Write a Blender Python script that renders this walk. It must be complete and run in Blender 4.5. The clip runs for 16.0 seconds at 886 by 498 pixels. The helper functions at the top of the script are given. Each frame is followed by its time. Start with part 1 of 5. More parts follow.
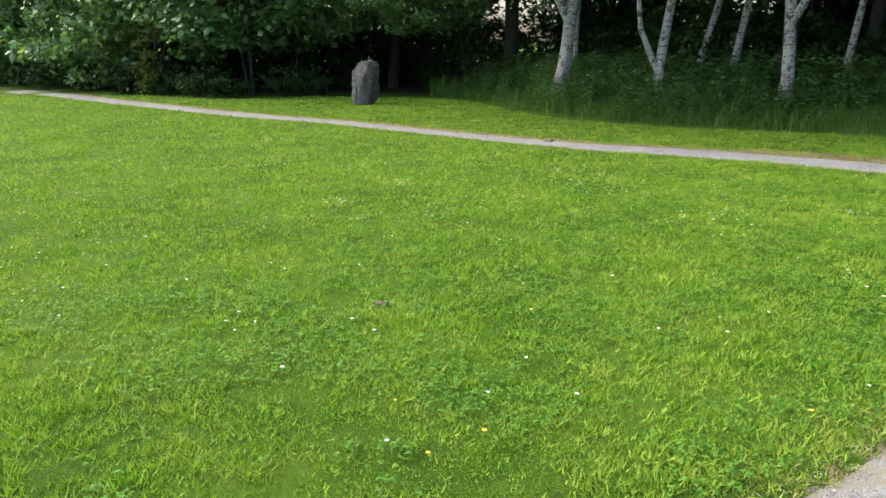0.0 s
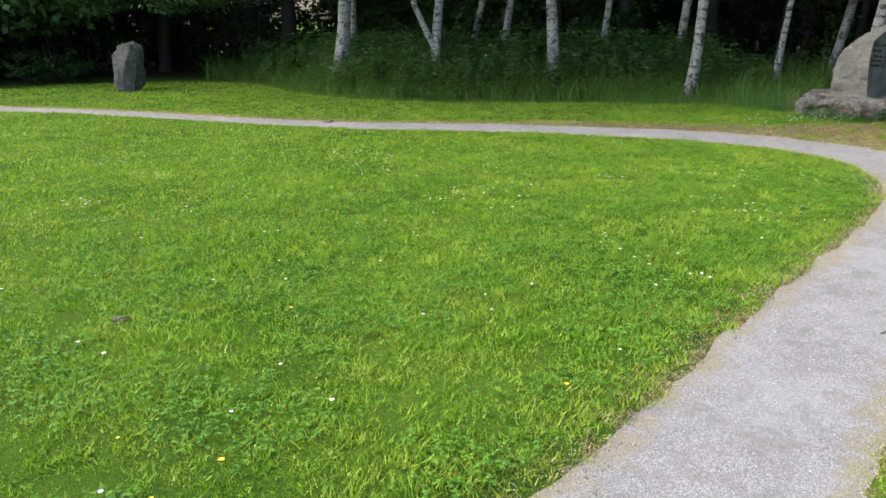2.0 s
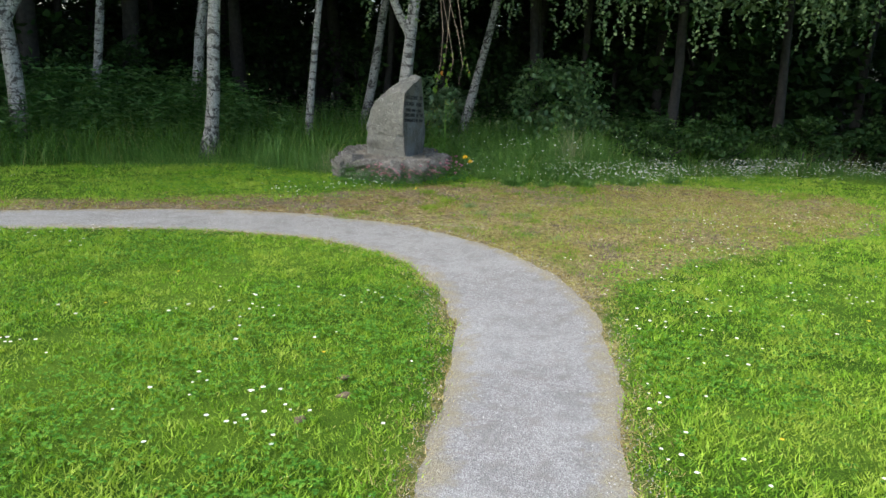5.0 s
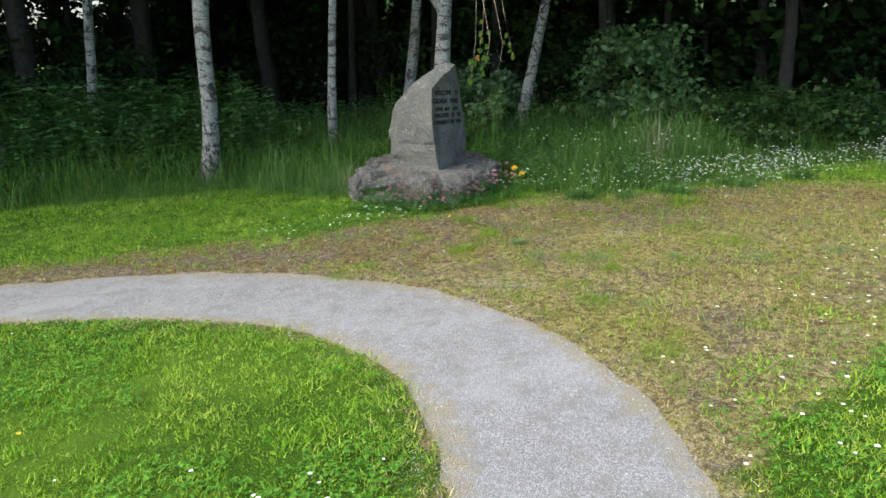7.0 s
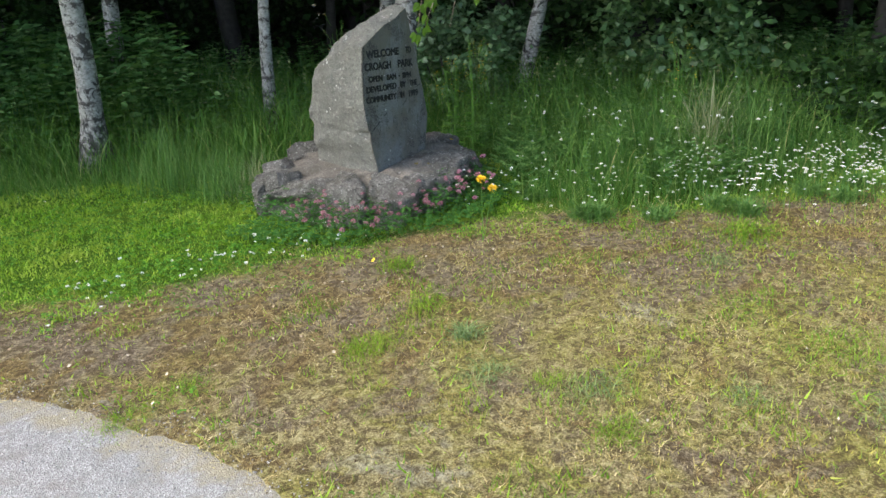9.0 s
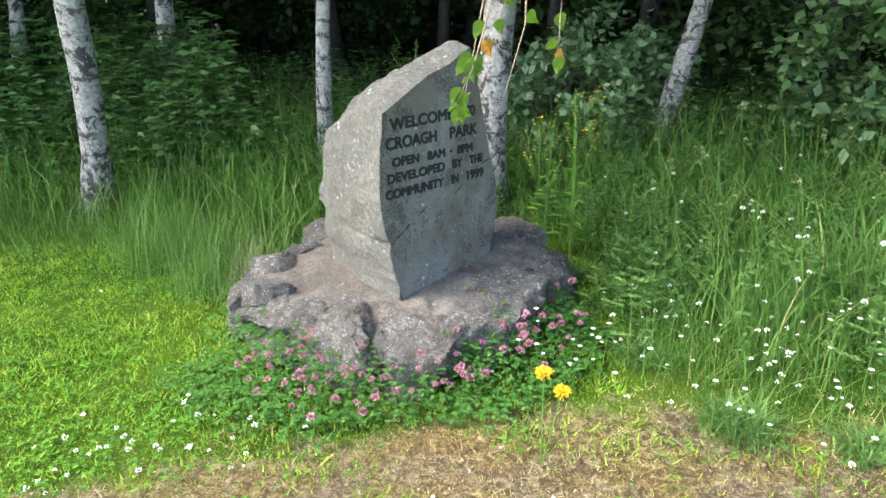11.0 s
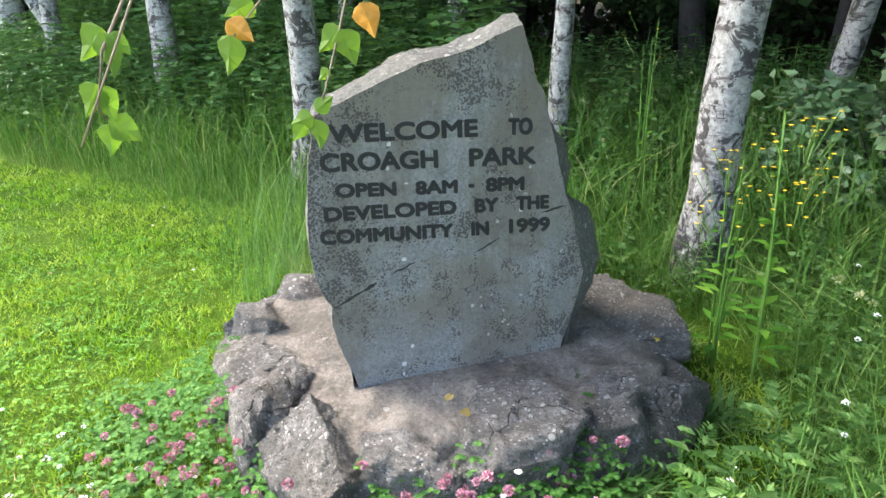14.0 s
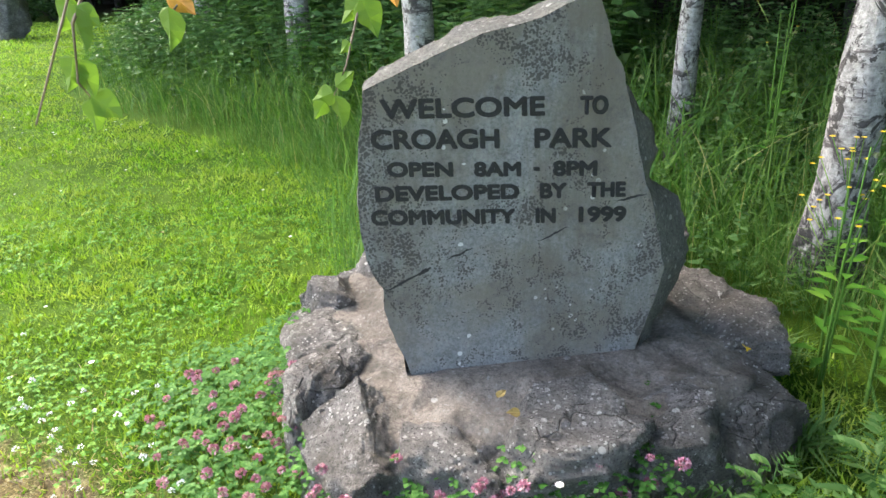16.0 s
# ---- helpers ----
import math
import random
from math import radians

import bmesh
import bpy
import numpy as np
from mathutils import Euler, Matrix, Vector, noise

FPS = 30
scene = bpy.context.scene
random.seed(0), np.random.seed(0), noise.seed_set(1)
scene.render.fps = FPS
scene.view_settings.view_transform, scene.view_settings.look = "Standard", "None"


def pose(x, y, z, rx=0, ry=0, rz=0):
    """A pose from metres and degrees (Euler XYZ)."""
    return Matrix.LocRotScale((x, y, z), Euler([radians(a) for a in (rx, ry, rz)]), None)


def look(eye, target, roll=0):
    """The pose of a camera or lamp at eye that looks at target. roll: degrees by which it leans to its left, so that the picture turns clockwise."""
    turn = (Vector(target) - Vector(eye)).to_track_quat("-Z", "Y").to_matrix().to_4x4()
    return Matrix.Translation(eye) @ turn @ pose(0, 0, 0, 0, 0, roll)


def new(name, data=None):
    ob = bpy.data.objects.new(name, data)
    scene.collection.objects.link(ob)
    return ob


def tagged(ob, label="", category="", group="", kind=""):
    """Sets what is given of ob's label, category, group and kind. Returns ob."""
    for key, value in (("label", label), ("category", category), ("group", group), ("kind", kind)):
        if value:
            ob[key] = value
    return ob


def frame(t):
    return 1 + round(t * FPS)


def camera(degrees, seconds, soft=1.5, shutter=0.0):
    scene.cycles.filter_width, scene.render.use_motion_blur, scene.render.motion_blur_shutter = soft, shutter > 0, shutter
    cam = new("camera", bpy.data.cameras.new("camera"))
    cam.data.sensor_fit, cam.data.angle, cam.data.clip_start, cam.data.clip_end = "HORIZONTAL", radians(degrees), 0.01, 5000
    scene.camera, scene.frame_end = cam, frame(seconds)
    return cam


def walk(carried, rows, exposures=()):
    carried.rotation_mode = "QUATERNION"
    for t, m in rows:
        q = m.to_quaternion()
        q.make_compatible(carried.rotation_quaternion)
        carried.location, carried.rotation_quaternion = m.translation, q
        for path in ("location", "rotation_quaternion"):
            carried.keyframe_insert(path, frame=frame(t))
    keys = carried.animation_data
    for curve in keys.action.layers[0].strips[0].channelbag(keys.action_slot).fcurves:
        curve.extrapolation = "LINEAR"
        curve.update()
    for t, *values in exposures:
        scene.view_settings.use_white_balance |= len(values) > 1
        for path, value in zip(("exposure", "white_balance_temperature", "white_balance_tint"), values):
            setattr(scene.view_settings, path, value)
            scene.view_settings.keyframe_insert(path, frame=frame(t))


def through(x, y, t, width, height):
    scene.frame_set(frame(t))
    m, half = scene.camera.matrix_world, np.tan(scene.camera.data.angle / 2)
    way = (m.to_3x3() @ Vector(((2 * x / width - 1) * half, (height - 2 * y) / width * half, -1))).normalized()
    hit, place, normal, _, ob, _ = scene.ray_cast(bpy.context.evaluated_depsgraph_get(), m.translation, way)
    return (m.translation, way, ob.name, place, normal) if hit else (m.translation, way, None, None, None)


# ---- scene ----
PATH = [
    (0, (0.671, 0.103, 1.44), (0.596, 2.028, 0.899), -0.2),
    (0.5, (0.683, 0.103, 1.437), (0.636, 2.028, 0.898), -2.0),
    (1, (0.741, 0.124, 1.427), (0.937, 2.036, 0.874), -0.8),
    (1.5, (0.8, 0.194, 1.415), (1.11, 2.086, 0.844), -0.5),
    (2, (0.96, 0.364, 1.407), (1.396, 2.223, 0.811), -0.9),
    (2.5, (1.082, 0.691, 1.377), (1.587, 2.53, 0.773), -1.7),
    (2.7, (1.153, 0.85, 1.371), (1.743, 2.676, 0.807), -1.6),
    (3, (1.31, 1.084, 1.359), (2.115, 2.815, 0.764), -1.5),
    (3.5, (1.637, 1.481, 1.38), (2.607, 3.117, 0.762), -0.7),
    (4, (2.028, 1.913, 1.369), (3.193, 3.401, 0.718), -1.0),
    (4.5, (2.473, 2.244, 1.393), (3.863, 3.551, 0.794), 1.2),
    (5, (2.897, 2.603, 1.379), (4.311, 3.931, 0.893), 2.1),
    (5.2, (3.083, 2.717, 1.385), (4.505, 4.037, 0.901), 2.2),
    (7.3, (4.949, 4.053, 1.443), (6.172, 5.538, 0.897), -3.4),
    (7.5, (5.154, 4.199, 1.459), (6.38, 5.675, 0.895), -3.5),
    (8, (5.668, 4.536, 1.476), (6.866, 6.004, 0.835), -3.8),
    (8.5, (6.16, 4.908, 1.468), (7.321, 6.391, 0.795), -3.6),
    (9, (6.658, 5.25, 1.441), (7.782, 6.743, 0.729), -3.6),
    (9.5, (6.999, 5.605, 1.516), (7.942, 7.244, 0.865), -2.2),
    (10, (7.282, 6.002, 1.546), (8.177, 7.655, 0.864), -0.9),
    (10.2, (7.434, 6.16, 1.552), (8.327, 7.806, 0.85), -1.5),
    (12.3, (8.878, 6.874, 1.461), (9.409, 8.666, 0.749), -0.6),
    (12.5, (8.995, 6.937, 1.449), (9.443, 8.755, 0.746), -0.7),
    (13, (9.245, 7.057, 1.424), (9.403, 8.928, 0.737), -3.1),
    (13.5, (9.486, 7.173, 1.399), (9.334, 9.046, 0.715), -3.2),
    (14, (9.59, 7.36, 1.368), (9.333, 9.205, 0.642), -2.0),
    (14.5, (9.635, 7.48, 1.363), (9.234, 9.29, 0.614), -2.6),
    (15, (9.719, 7.532, 1.358), (9.222, 9.311, 0.592), -3.0),
    (15.5, (9.756, 7.539, 1.355), (9.178, 9.286, 0.572), -3.1),
    (16, (9.768, 7.536, 1.353), (9.149, 9.266, 0.564), -3.3),
]
cam = camera(62.0, 16.0)
walk(cam, [(t, look(eye, target, roll)) for t, eye, target, roll in PATH], exposures=[
    (0, 1.02, 6550, 10), (3, 0.8, 6450, 8), (5, 0.74, 6300, 5), (8, 1.04, 6250, 5), (9, 1.2, 6300, 7), (10.2, 1.88, 6400, 9),
    (12.3, 2.44, 6500, 10), (13.5, 2.62, 6550, 11), (16, 2.42, 6650, 12),
])

# ---- world and light ----
SUN_EL, SUN_AZ = 47.0, 297.0   # degrees; azimuth clockwise from +y
world = bpy.data.worlds.new("sky_world")
scene.world = world
world.use_nodes = True
wn = world.node_tree.nodes
sky = wn.new("ShaderNodeTexSky")
sky.sky_type = "NISHITA"
sky.sun_disc = False
sky.sun_elevation = radians(SUN_EL)
sky.sun_rotation = radians(SUN_AZ)
sky.air_density = 0.95
sky.dust_density = 4.5
sky.ozone_density = 1.0
world.node_tree.links.new(sky.outputs[0], wn["Background"].inputs[0])
wn["Background"].inputs[1].default_value = 0.23
sun_data = bpy.data.lights.new("sun", "SUN")
sun_data.energy = 1.45
sun_data.angle = radians(50)
sun_data.color = (1.0, 0.975, 0.92)
sun = new("sun", sun_data)
_az, _el = radians(SUN_AZ), radians(SUN_EL)
_to = Vector((math.sin(_az) * math.cos(_el), math.cos(_az) * math.cos(_el), math.sin(_el)))
sun.matrix_world = look(_to * 60, (0, 0, 0))

rng = np.random.default_rng(7)


# ---- materials ----
def nodes_of(name):
    m = bpy.data.materials.new(name)
    m.use_nodes = True
    nt = m.node_tree
    return m, nt, nt.nodes["Principled BSDF"]


def link(nt, a, b):
    nt.links.new(a, b)


def noise_node(nt, scale, detail=4.0, rough=0.6, vector=None, distortion=0.0):
    n = nt.nodes.new("ShaderNodeTexNoise")
    n.inputs["Scale"].default_value = scale
    n.inputs["Detail"].default_value = detail
    n.inputs["Roughness"].default_value = rough
    n.inputs["Distortion"].default_value = distortion
    if vector is not None:
        link(nt, vector, n.inputs["Vector"])
    return n.outputs["Fac"]


def ramp(nt, fac, stops, interp="LINEAR"):
    r = nt.nodes.new("ShaderNodeValToRGB")
    r.color_ramp.interpolation = interp
    e = r.color_ramp.elements
    while len(e) < len(stops):
        e.new(0.5)
    for el, (p, c) in zip(e, stops):
        el.position = p
        el.color = (*c, 1) if len(c) == 3 else c
    link(nt, fac, r.inputs[0])
    return r.outputs[0]


def mixc(nt, fac, a, b, mode="MIX"):
    m = nt.nodes.new("ShaderNodeMix")
    m.data_type = "RGBA"
    m.blend_type = mode
    for sock, v in ((m.inputs[0], fac), (m.inputs[6], a), (m.inputs[7], b)):
        if isinstance(v, (int, float)):
            sock.default_value = v
        elif isinstance(v, tuple):
            sock.default_value = (*v, 1)
        else:
            link(nt, v, sock)
    return m.outputs[2]


def maths(nt, op, a, b=0.0):
    m = nt.nodes.new("ShaderNodeMath")
    m.operation = op
    for sock, v in ((m.inputs[0], a), (m.inputs[1], b)):
        if isinstance(v, (int, float)):
            sock.default_value = v
        else:
            link(nt, v, sock)
    return m.outputs[0]


def object_coords(nt):
    return nt.nodes.new("ShaderNodeTexCoord").outputs["Object"]


def world_coords(nt):
    return nt.nodes.new("ShaderNodeNewGeometry").outputs["Position"]


def bump(nt, bsdf, height, strength=0.5, distance=0.01):
    b = nt.nodes.new("ShaderNodeBump")
    b.inputs["Strength"].default_value = strength
    b.inputs["Distance"].default_value = distance
    link(nt, height, b.inputs["Height"])
    link(nt, b.outputs[0], bsdf.inputs["Normal"])


def leaf_material(name, stops, through=0.35, patch=None, patch_scale=0.6, rough=0.55, spec=0.18, clump=None, clump_scale=9.0):
    """Thin foliage: colour varies from leaf to leaf and in broad patches; some light passes through."""
    m, nt, p = nodes_of(name)
    geo = nt.nodes.new("ShaderNodeNewGeometry")
    col = ramp(nt, geo.outputs["Random Per Island"], stops)
    if patch:
        f = noise_node(nt, patch_scale, 3.0, 0.6, geo.outputs["Position"])
        f = ramp(nt, f, [(0.38, (0, 0, 0)), (0.66, (1, 1, 1))])
        col = mixc(nt, f, col, mixc(nt, 0.65, col, patch))
    if clump:
        f = noise_node(nt, clump_scale, 5.0, 0.7, geo.outputs["Position"], 0.4)
        col = mixc(nt, ramp(nt, f, [(0.5, (0, 0, 0)), (0.6, (0.75, 0.75, 0.75))]), col, mixc(nt, 0.75, col, clump))
        col = mixc(nt, ramp(nt, f, [(0.36, (0.5, 0.5, 0.5)), (0.46, (0, 0, 0))]), col, mixc(nt, 1.0, col, (1.25, 1.2, 1.5), "MULTIPLY"))
    link(nt, col, p.inputs["Base Color"])
    p.inputs["Roughness"].default_value = rough
    p.inputs["Specular IOR Level"].default_value = spec
    t = nt.nodes.new("ShaderNodeBsdfTranslucent")
    link(nt, mixc(nt, 1.0, col, (1.0, 1.1, 0.5), "MULTIPLY"), t.inputs[0])
    s = nt.nodes.new("ShaderNodeMixShader")
    s.inputs[0].default_value = through
    link(nt, p.outputs[0], s.inputs[1])
    link(nt, t.outputs[0], s.inputs[2])
    link(nt, s.outputs[0], nt.nodes["Material Output"].inputs[0])
    return m


def plain(name, col, rough=0.7, vary=0.3, scale=30.0, b=0.3):
    m, nt, p = nodes_of(name)
    co = world_coords(nt)
    f = noise_node(nt, scale, 5.0, 0.65, co)
    lo = tuple(c * (1 - vary) for c in col)
    hi = tuple(min(1, c * (1 + vary)) for c in col)
    link(nt, ramp(nt, f, [(0.3, lo), (0.7, hi)]), p.inputs["Base Color"])
    p.inputs["Roughness"].default_value = rough
    bump(nt, p, f, b, 0.004)
    return m


def make_ground_material():
    m, nt, p = nodes_of("ground_soil_and_turf")
    co = world_coords(nt)
    zone = nt.nodes.new("ShaderNodeAttribute")
    zone.attribute_name = "zone"
    sep = nt.nodes.new("ShaderNodeSeparateColor")
    link(nt, zone.outputs["Color"], sep.inputs[0])
    fine = noise_node(nt, 130, 6, 0.75, co)
    mid = noise_node(nt, 6, 6, 0.7, co)
    broad = noise_node(nt, 0.8, 4, 0.6, co)
    # turf green, its low stops darkened to paint shade between the blades
    turf = ramp(nt, fine, [(0.36, (0.012, 0.036, 0.004)), (0.53, (0.055, 0.125, 0.009)), (0.66, (0.18, 0.31, 0.02))])
    turf = mixc(nt, ramp(nt, broad, [(0.4, (0, 0, 0)), (0.65, (0.6, 0.6, 0.6))]), turf, (0.13, 0.22, 0.022))
    straw = ramp(nt, fine, [(0.34, (0.06, 0.047, 0.018)), (0.5, (0.27, 0.23, 0.105)), (0.64, (0.6, 0.54, 0.3))])
    moss = ramp(nt, fine, [(0.34, (0.09, 0.088, 0.02)), (0.64, (0.42, 0.39, 0.12))])
    soil = ramp(nt, fine, [(0.36, (0.06, 0.047, 0.038)), (0.64, (0.34, 0.275, 0.205))])
    rust = ramp(nt, fine, [(0.36, (0.07, 0.046, 0.02)), (0.64, (0.33, 0.235, 0.1))])
    pale = ramp(nt, fine, [(0.36, (0.2, 0.19, 0.14)), (0.64, (0.5, 0.48, 0.38))])
    dry = mixc(nt, ramp(nt, noise_node(nt, 1.7, 5, 0.72, co, 0.8), [(0.44, (0, 0, 0)), (0.56, (1, 1, 1))]), straw, moss)
    bare = noise_node(nt, 2.6, 5, 0.7, co, 0.6)
    dry = mixc(nt, ramp(nt, bare, [(0.53, (0, 0, 0)), (0.62, (0.85, 0.85, 0.85))]), dry, soil)
    dry = mixc(nt, ramp(nt, noise_node(nt, 2.1, 6, 0.75, co, 1.1), [(0.54, (0, 0, 0)), (0.64, (0.9, 0.9, 0.9))]), dry, rust)
    wear = maths(nt, "ADD", maths(nt, "MULTIPLY", sep.outputs[2], 0.9), maths(nt, "MULTIPLY", maths(nt, "SUBTRACT", mid, 0.5), 1.6))
    dry = mixc(nt, ramp(nt, wear, [(0.4, (0, 0, 0)), (0.8, (0.8, 0.8, 0.8))]), dry, mixc(nt, ramp(nt, bare, [(0.44, (0, 0, 0)), (0.54, (1, 1, 1))]), rust, soil))
    dry = mixc(nt, ramp(nt, noise_node(nt, 1.5, 6, 0.7, co, 0.4), [(0.61, (0, 0, 0)), (0.68, (0.8, 0.8, 0.8))]), dry, pale)
    clump = noise_node(nt, 24, 7, 0.8, co, 0.7)
    dry = mixc(nt, ramp(nt, clump, [(0.42, (0.85, 0.85, 0.85)), (0.54, (0, 0, 0))]), dry, (0.075, 0.055, 0.03))
    dry = mixc(nt, ramp(nt, clump, [(0.56, (0, 0, 0)), (0.66, (0.6, 0.6, 0.6))]), dry, (0.6, 0.55, 0.33))
    edge = maths(nt, "ADD", sep.outputs[0], maths(nt, "MULTIPLY", maths(nt, "SUBTRACT", mid, 0.5), 0.9))
    edge = ramp(nt, edge, [(0.4, (0, 0, 0)), (0.6, (1, 1, 1))])
    col = mixc(nt, edge, turf, dry)
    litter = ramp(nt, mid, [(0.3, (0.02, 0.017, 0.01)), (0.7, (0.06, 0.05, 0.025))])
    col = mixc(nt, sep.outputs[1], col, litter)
    link(nt, col, p.inputs["Base Color"])
    p.inputs["Roughness"].default_value = 0.95
    p.inputs["Specular IOR Level"].default_value = 0.1
    h = maths(nt, "ADD", fine, maths(nt, "MULTIPLY", mid, 0.8))
    bump(nt, p, h, 0.9, 0.02)
    return m


def make_gravel_material():
    m, nt, p = nodes_of("limestone_dust_path")
    co = world_coords(nt)
    v = nt.nodes.new("ShaderNodeTexVoronoi")
    v.inputs["Scale"].default_value = 190
    link(nt, co, v.inputs["Vector"])
    fine = noise_node(nt, 210, 4, 0.7, co)
    mid = noise_node(nt, 9, 5, 0.7, co)
    broad = noise_node(nt, 1.3, 4, 0.6, co)
    stone = ramp(nt, v.outputs["Color"], [(0.1, (0.06, 0.06, 0.06)), (0.55, (0.213, 0.217, 0.222)), (0.95, (0.52, 0.525, 0.535))])
    col = mixc(nt, 0.5, stone, ramp(nt, fine, [(0.38, (0.11, 0.107, 0.108)), (0.62, (0.34, 0.336, 0.345))]))
    col = mixc(nt, ramp(nt, mid, [(0.5, (0, 0, 0)), (0.66, (0.65, 0.65, 0.65))]), col, (0.165, 0.15, 0.145))
    col = mixc(nt, ramp(nt, broad, [(0.45, (0, 0, 0)), (0.65, (0.3, 0.3, 0.3))]), col, (0.335, 0.342, 0.352))
    patch = noise_node(nt, 4.5, 8, 0.85, co, 0.5)
    col = mixc(nt, ramp(nt, patch, [(0.5, (0, 0, 0)), (0.64, (0.7, 0.7, 0.7))]), col, (0.148, 0.149, 0.147))
    side = nt.nodes.new("ShaderNodeAttribute")
    side.attribute_name = "verge"
    dust = maths(nt, "ADD", side.outputs["Fac"], maths(nt, "ADD", maths(nt, "MULTIPLY", maths(nt, "SUBTRACT", mid, 0.5), 1.6), maths(nt, "MULTIPLY", maths(nt, "SUBTRACT", patch, 0.5), 1.2)))
    col = mixc(nt, ramp(nt, dust, [(0.52, (0, 0, 0)), (1.0, (0.9, 0.9, 0.9))]), col, ramp(nt, fine, [(0.36, (0.1, 0.09, 0.065)), (0.64, (0.36, 0.325, 0.23))]))
    link(nt, col, p.inputs["Base Color"])
    p.inputs["Roughness"].default_value = 0.9
    h = maths(nt, "ADD", maths(nt, "MULTIPLY", v.outputs["Distance"], 1.2), maths(nt, "MULTIPLY", mid, 0.8))
    bump(nt, p, h, 0.6, 0.005)
    return m


def make_stone_material(name, base, spot, lichen=0.45, scale=1.0, pitted=0.0, cracks=0.0, brown=0.0, relief=0.02, specks=0.0):
    m, nt, p = nodes_of(name)
    co = world_coords(nt)
    fine = noise_node(nt, 120 * scale, 6, 0.8, co)
    mid = noise_node(nt, 26 * scale, 6, 0.75, co)
    broad = noise_node(nt, 3.0 * scale, 5, 0.65, co)
    lo = tuple(c * 0.45 for c in base)
    col = ramp(nt, fine, [(0.32, lo), (0.5, base), (0.7, tuple(min(1, c * 1.5) for c in base))])
    col = mixc(nt, ramp(nt, mid, [(0.5, (0, 0, 0)), (0.6, (lichen, lichen, lichen))]), col, spot)
    col = mixc(nt, ramp(nt, mid, [(0.3, (0.6, 0.6, 0.6)), (0.42, (0, 0, 0))]), col, lo)
    col = mixc(nt, ramp(nt, broad, [(0.42, (0, 0, 0)), (0.7, (0.4, 0.4, 0.4))]), col, tuple(c * 0.55 for c in base))
    if brown:
        stain = noise_node(nt, 2.1, 5, 0.7, co, 0.5)
        col = mixc(nt, ramp(nt, stain, [(0.42, (0, 0, 0)), (0.56, (brown, brown, brown))]), col, (0.15, 0.135, 0.105))
    vor = nt.nodes.new("ShaderNodeTexVoronoi")
    vor.inputs["Scale"].default_value = 24 * scale
    link(nt, co, vor.inputs["Vector"])
    pale = maths(nt, "MULTIPLY", maths(nt, "LESS_THAN", vor.outputs["Distance"], 0.17),
                 maths(nt, "GREATER_THAN", noise_node(nt, 6 * scale, 2, 0.5, co), 0.56))
    col = mixc(nt, maths(nt, "MULTIPLY", pale, 0.7), col, (0.6, 0.6, 0.56))
    h = maths(nt, "ADD", maths(nt, "MULTIPLY", fine, 0.4), mid)
    if specks:
        for size, gate in ((62, 0.47), (34, 0.55), (115, 0.43)):
            dots = nt.nodes.new("ShaderNodeTexVoronoi")
            dots.inputs["Scale"].default_value = size
            link(nt, co, dots.inputs["Vector"])
            bit = maths(nt, "MULTIPLY", maths(nt, "LESS_THAN", dots.outputs["Distance"], 0.24), maths(nt, "GREATER_THAN", noise_node(nt, size * 0.22, 4, 0.7, co), gate))
            col = mixc(nt, maths(nt, "MULTIPLY", bit, specks), col, (0.62, 0.61, 0.57) if size < 100 else (0.05, 0.046, 0.042))
        pock = noise_node(nt, 55, 8, 0.85, co)
        col = mixc(nt, ramp(nt, pock, [(0.34, (0.75, 0.75, 0.75)), (0.45, (0, 0, 0))]), col, (0.045, 0.042, 0.038))
        h = maths(nt, "ADD", maths(nt, "MULTIPLY", pock, 1.6), h)
    if pitted:
        pits = nt.nodes.new("ShaderNodeTexVoronoi")
        pits.inputs["Scale"].default_value = 150
        link(nt, co, pits.inputs["Vector"])
        tall = nt.nodes.new("ShaderNodeMapping")
        tall.inputs["Scale"].default_value = (7, 7, 0.9)
        link(nt, co, tall.inputs["Vector"])
        run = noise_node(nt, 1.0, 6, 0.7, tall.outputs[0])
        col = mixc(nt, ramp(nt, run, [(0.5, (0, 0, 0)), (0.66, (0.7, 0.7, 0.7))]), col, (0.12, 0.108, 0.085))
        blot = noise_node(nt, 14, 8, 0.85, co)
        col = mixc(nt, ramp(nt, blot, [(0.36, (0.7, 0.7, 0.7)), (0.47, (0, 0, 0))]), col, (0.095, 0.092, 0.085))
        where = maths(nt, "ADD", noise_node(nt, 3.4, 5, 0.75, co, 0.4), maths(nt, "MULTIPLY", maths(nt, "SUBTRACT", mid, 0.5), 0.5))
        size = ramp(nt, where, [(0.45, (0, 0, 0)), (0.58, (0.5, 0.5, 0.5))])
        pit = maths(nt, "LESS_THAN", pits.outputs["Distance"], maths(nt, "MULTIPLY", size, 1.15))
        col = mixc(nt, maths(nt, "MULTIPLY", pit, pitted), col, (0.05, 0.047, 0.043))
    if cracks:
        warp = nt.nodes.new("ShaderNodeVectorMath")
        warp.operation = "ADD"
        nz = nt.nodes.new("ShaderNodeTexNoise")
        nz.inputs["Scale"].default_value = 9
        link(nt, co, nz.inputs["Vector"])
        sc = nt.nodes.new("ShaderNodeVectorMath")
        sc.operation = "SCALE"
        sc.inputs["Scale"].default_value = 0.12
        link(nt, nz.outputs["Color"], sc.inputs[0])
        link(nt, co, warp.inputs[0])
        link(nt, sc.outputs[0], warp.inputs[1])
        ck = nt.nodes.new("ShaderNodeTexVoronoi")
        ck.feature = "DISTANCE_TO_EDGE"
        ck.inputs["Scale"].default_value = 6.5
        link(nt, warp.outputs[0], ck.inputs["Vector"])
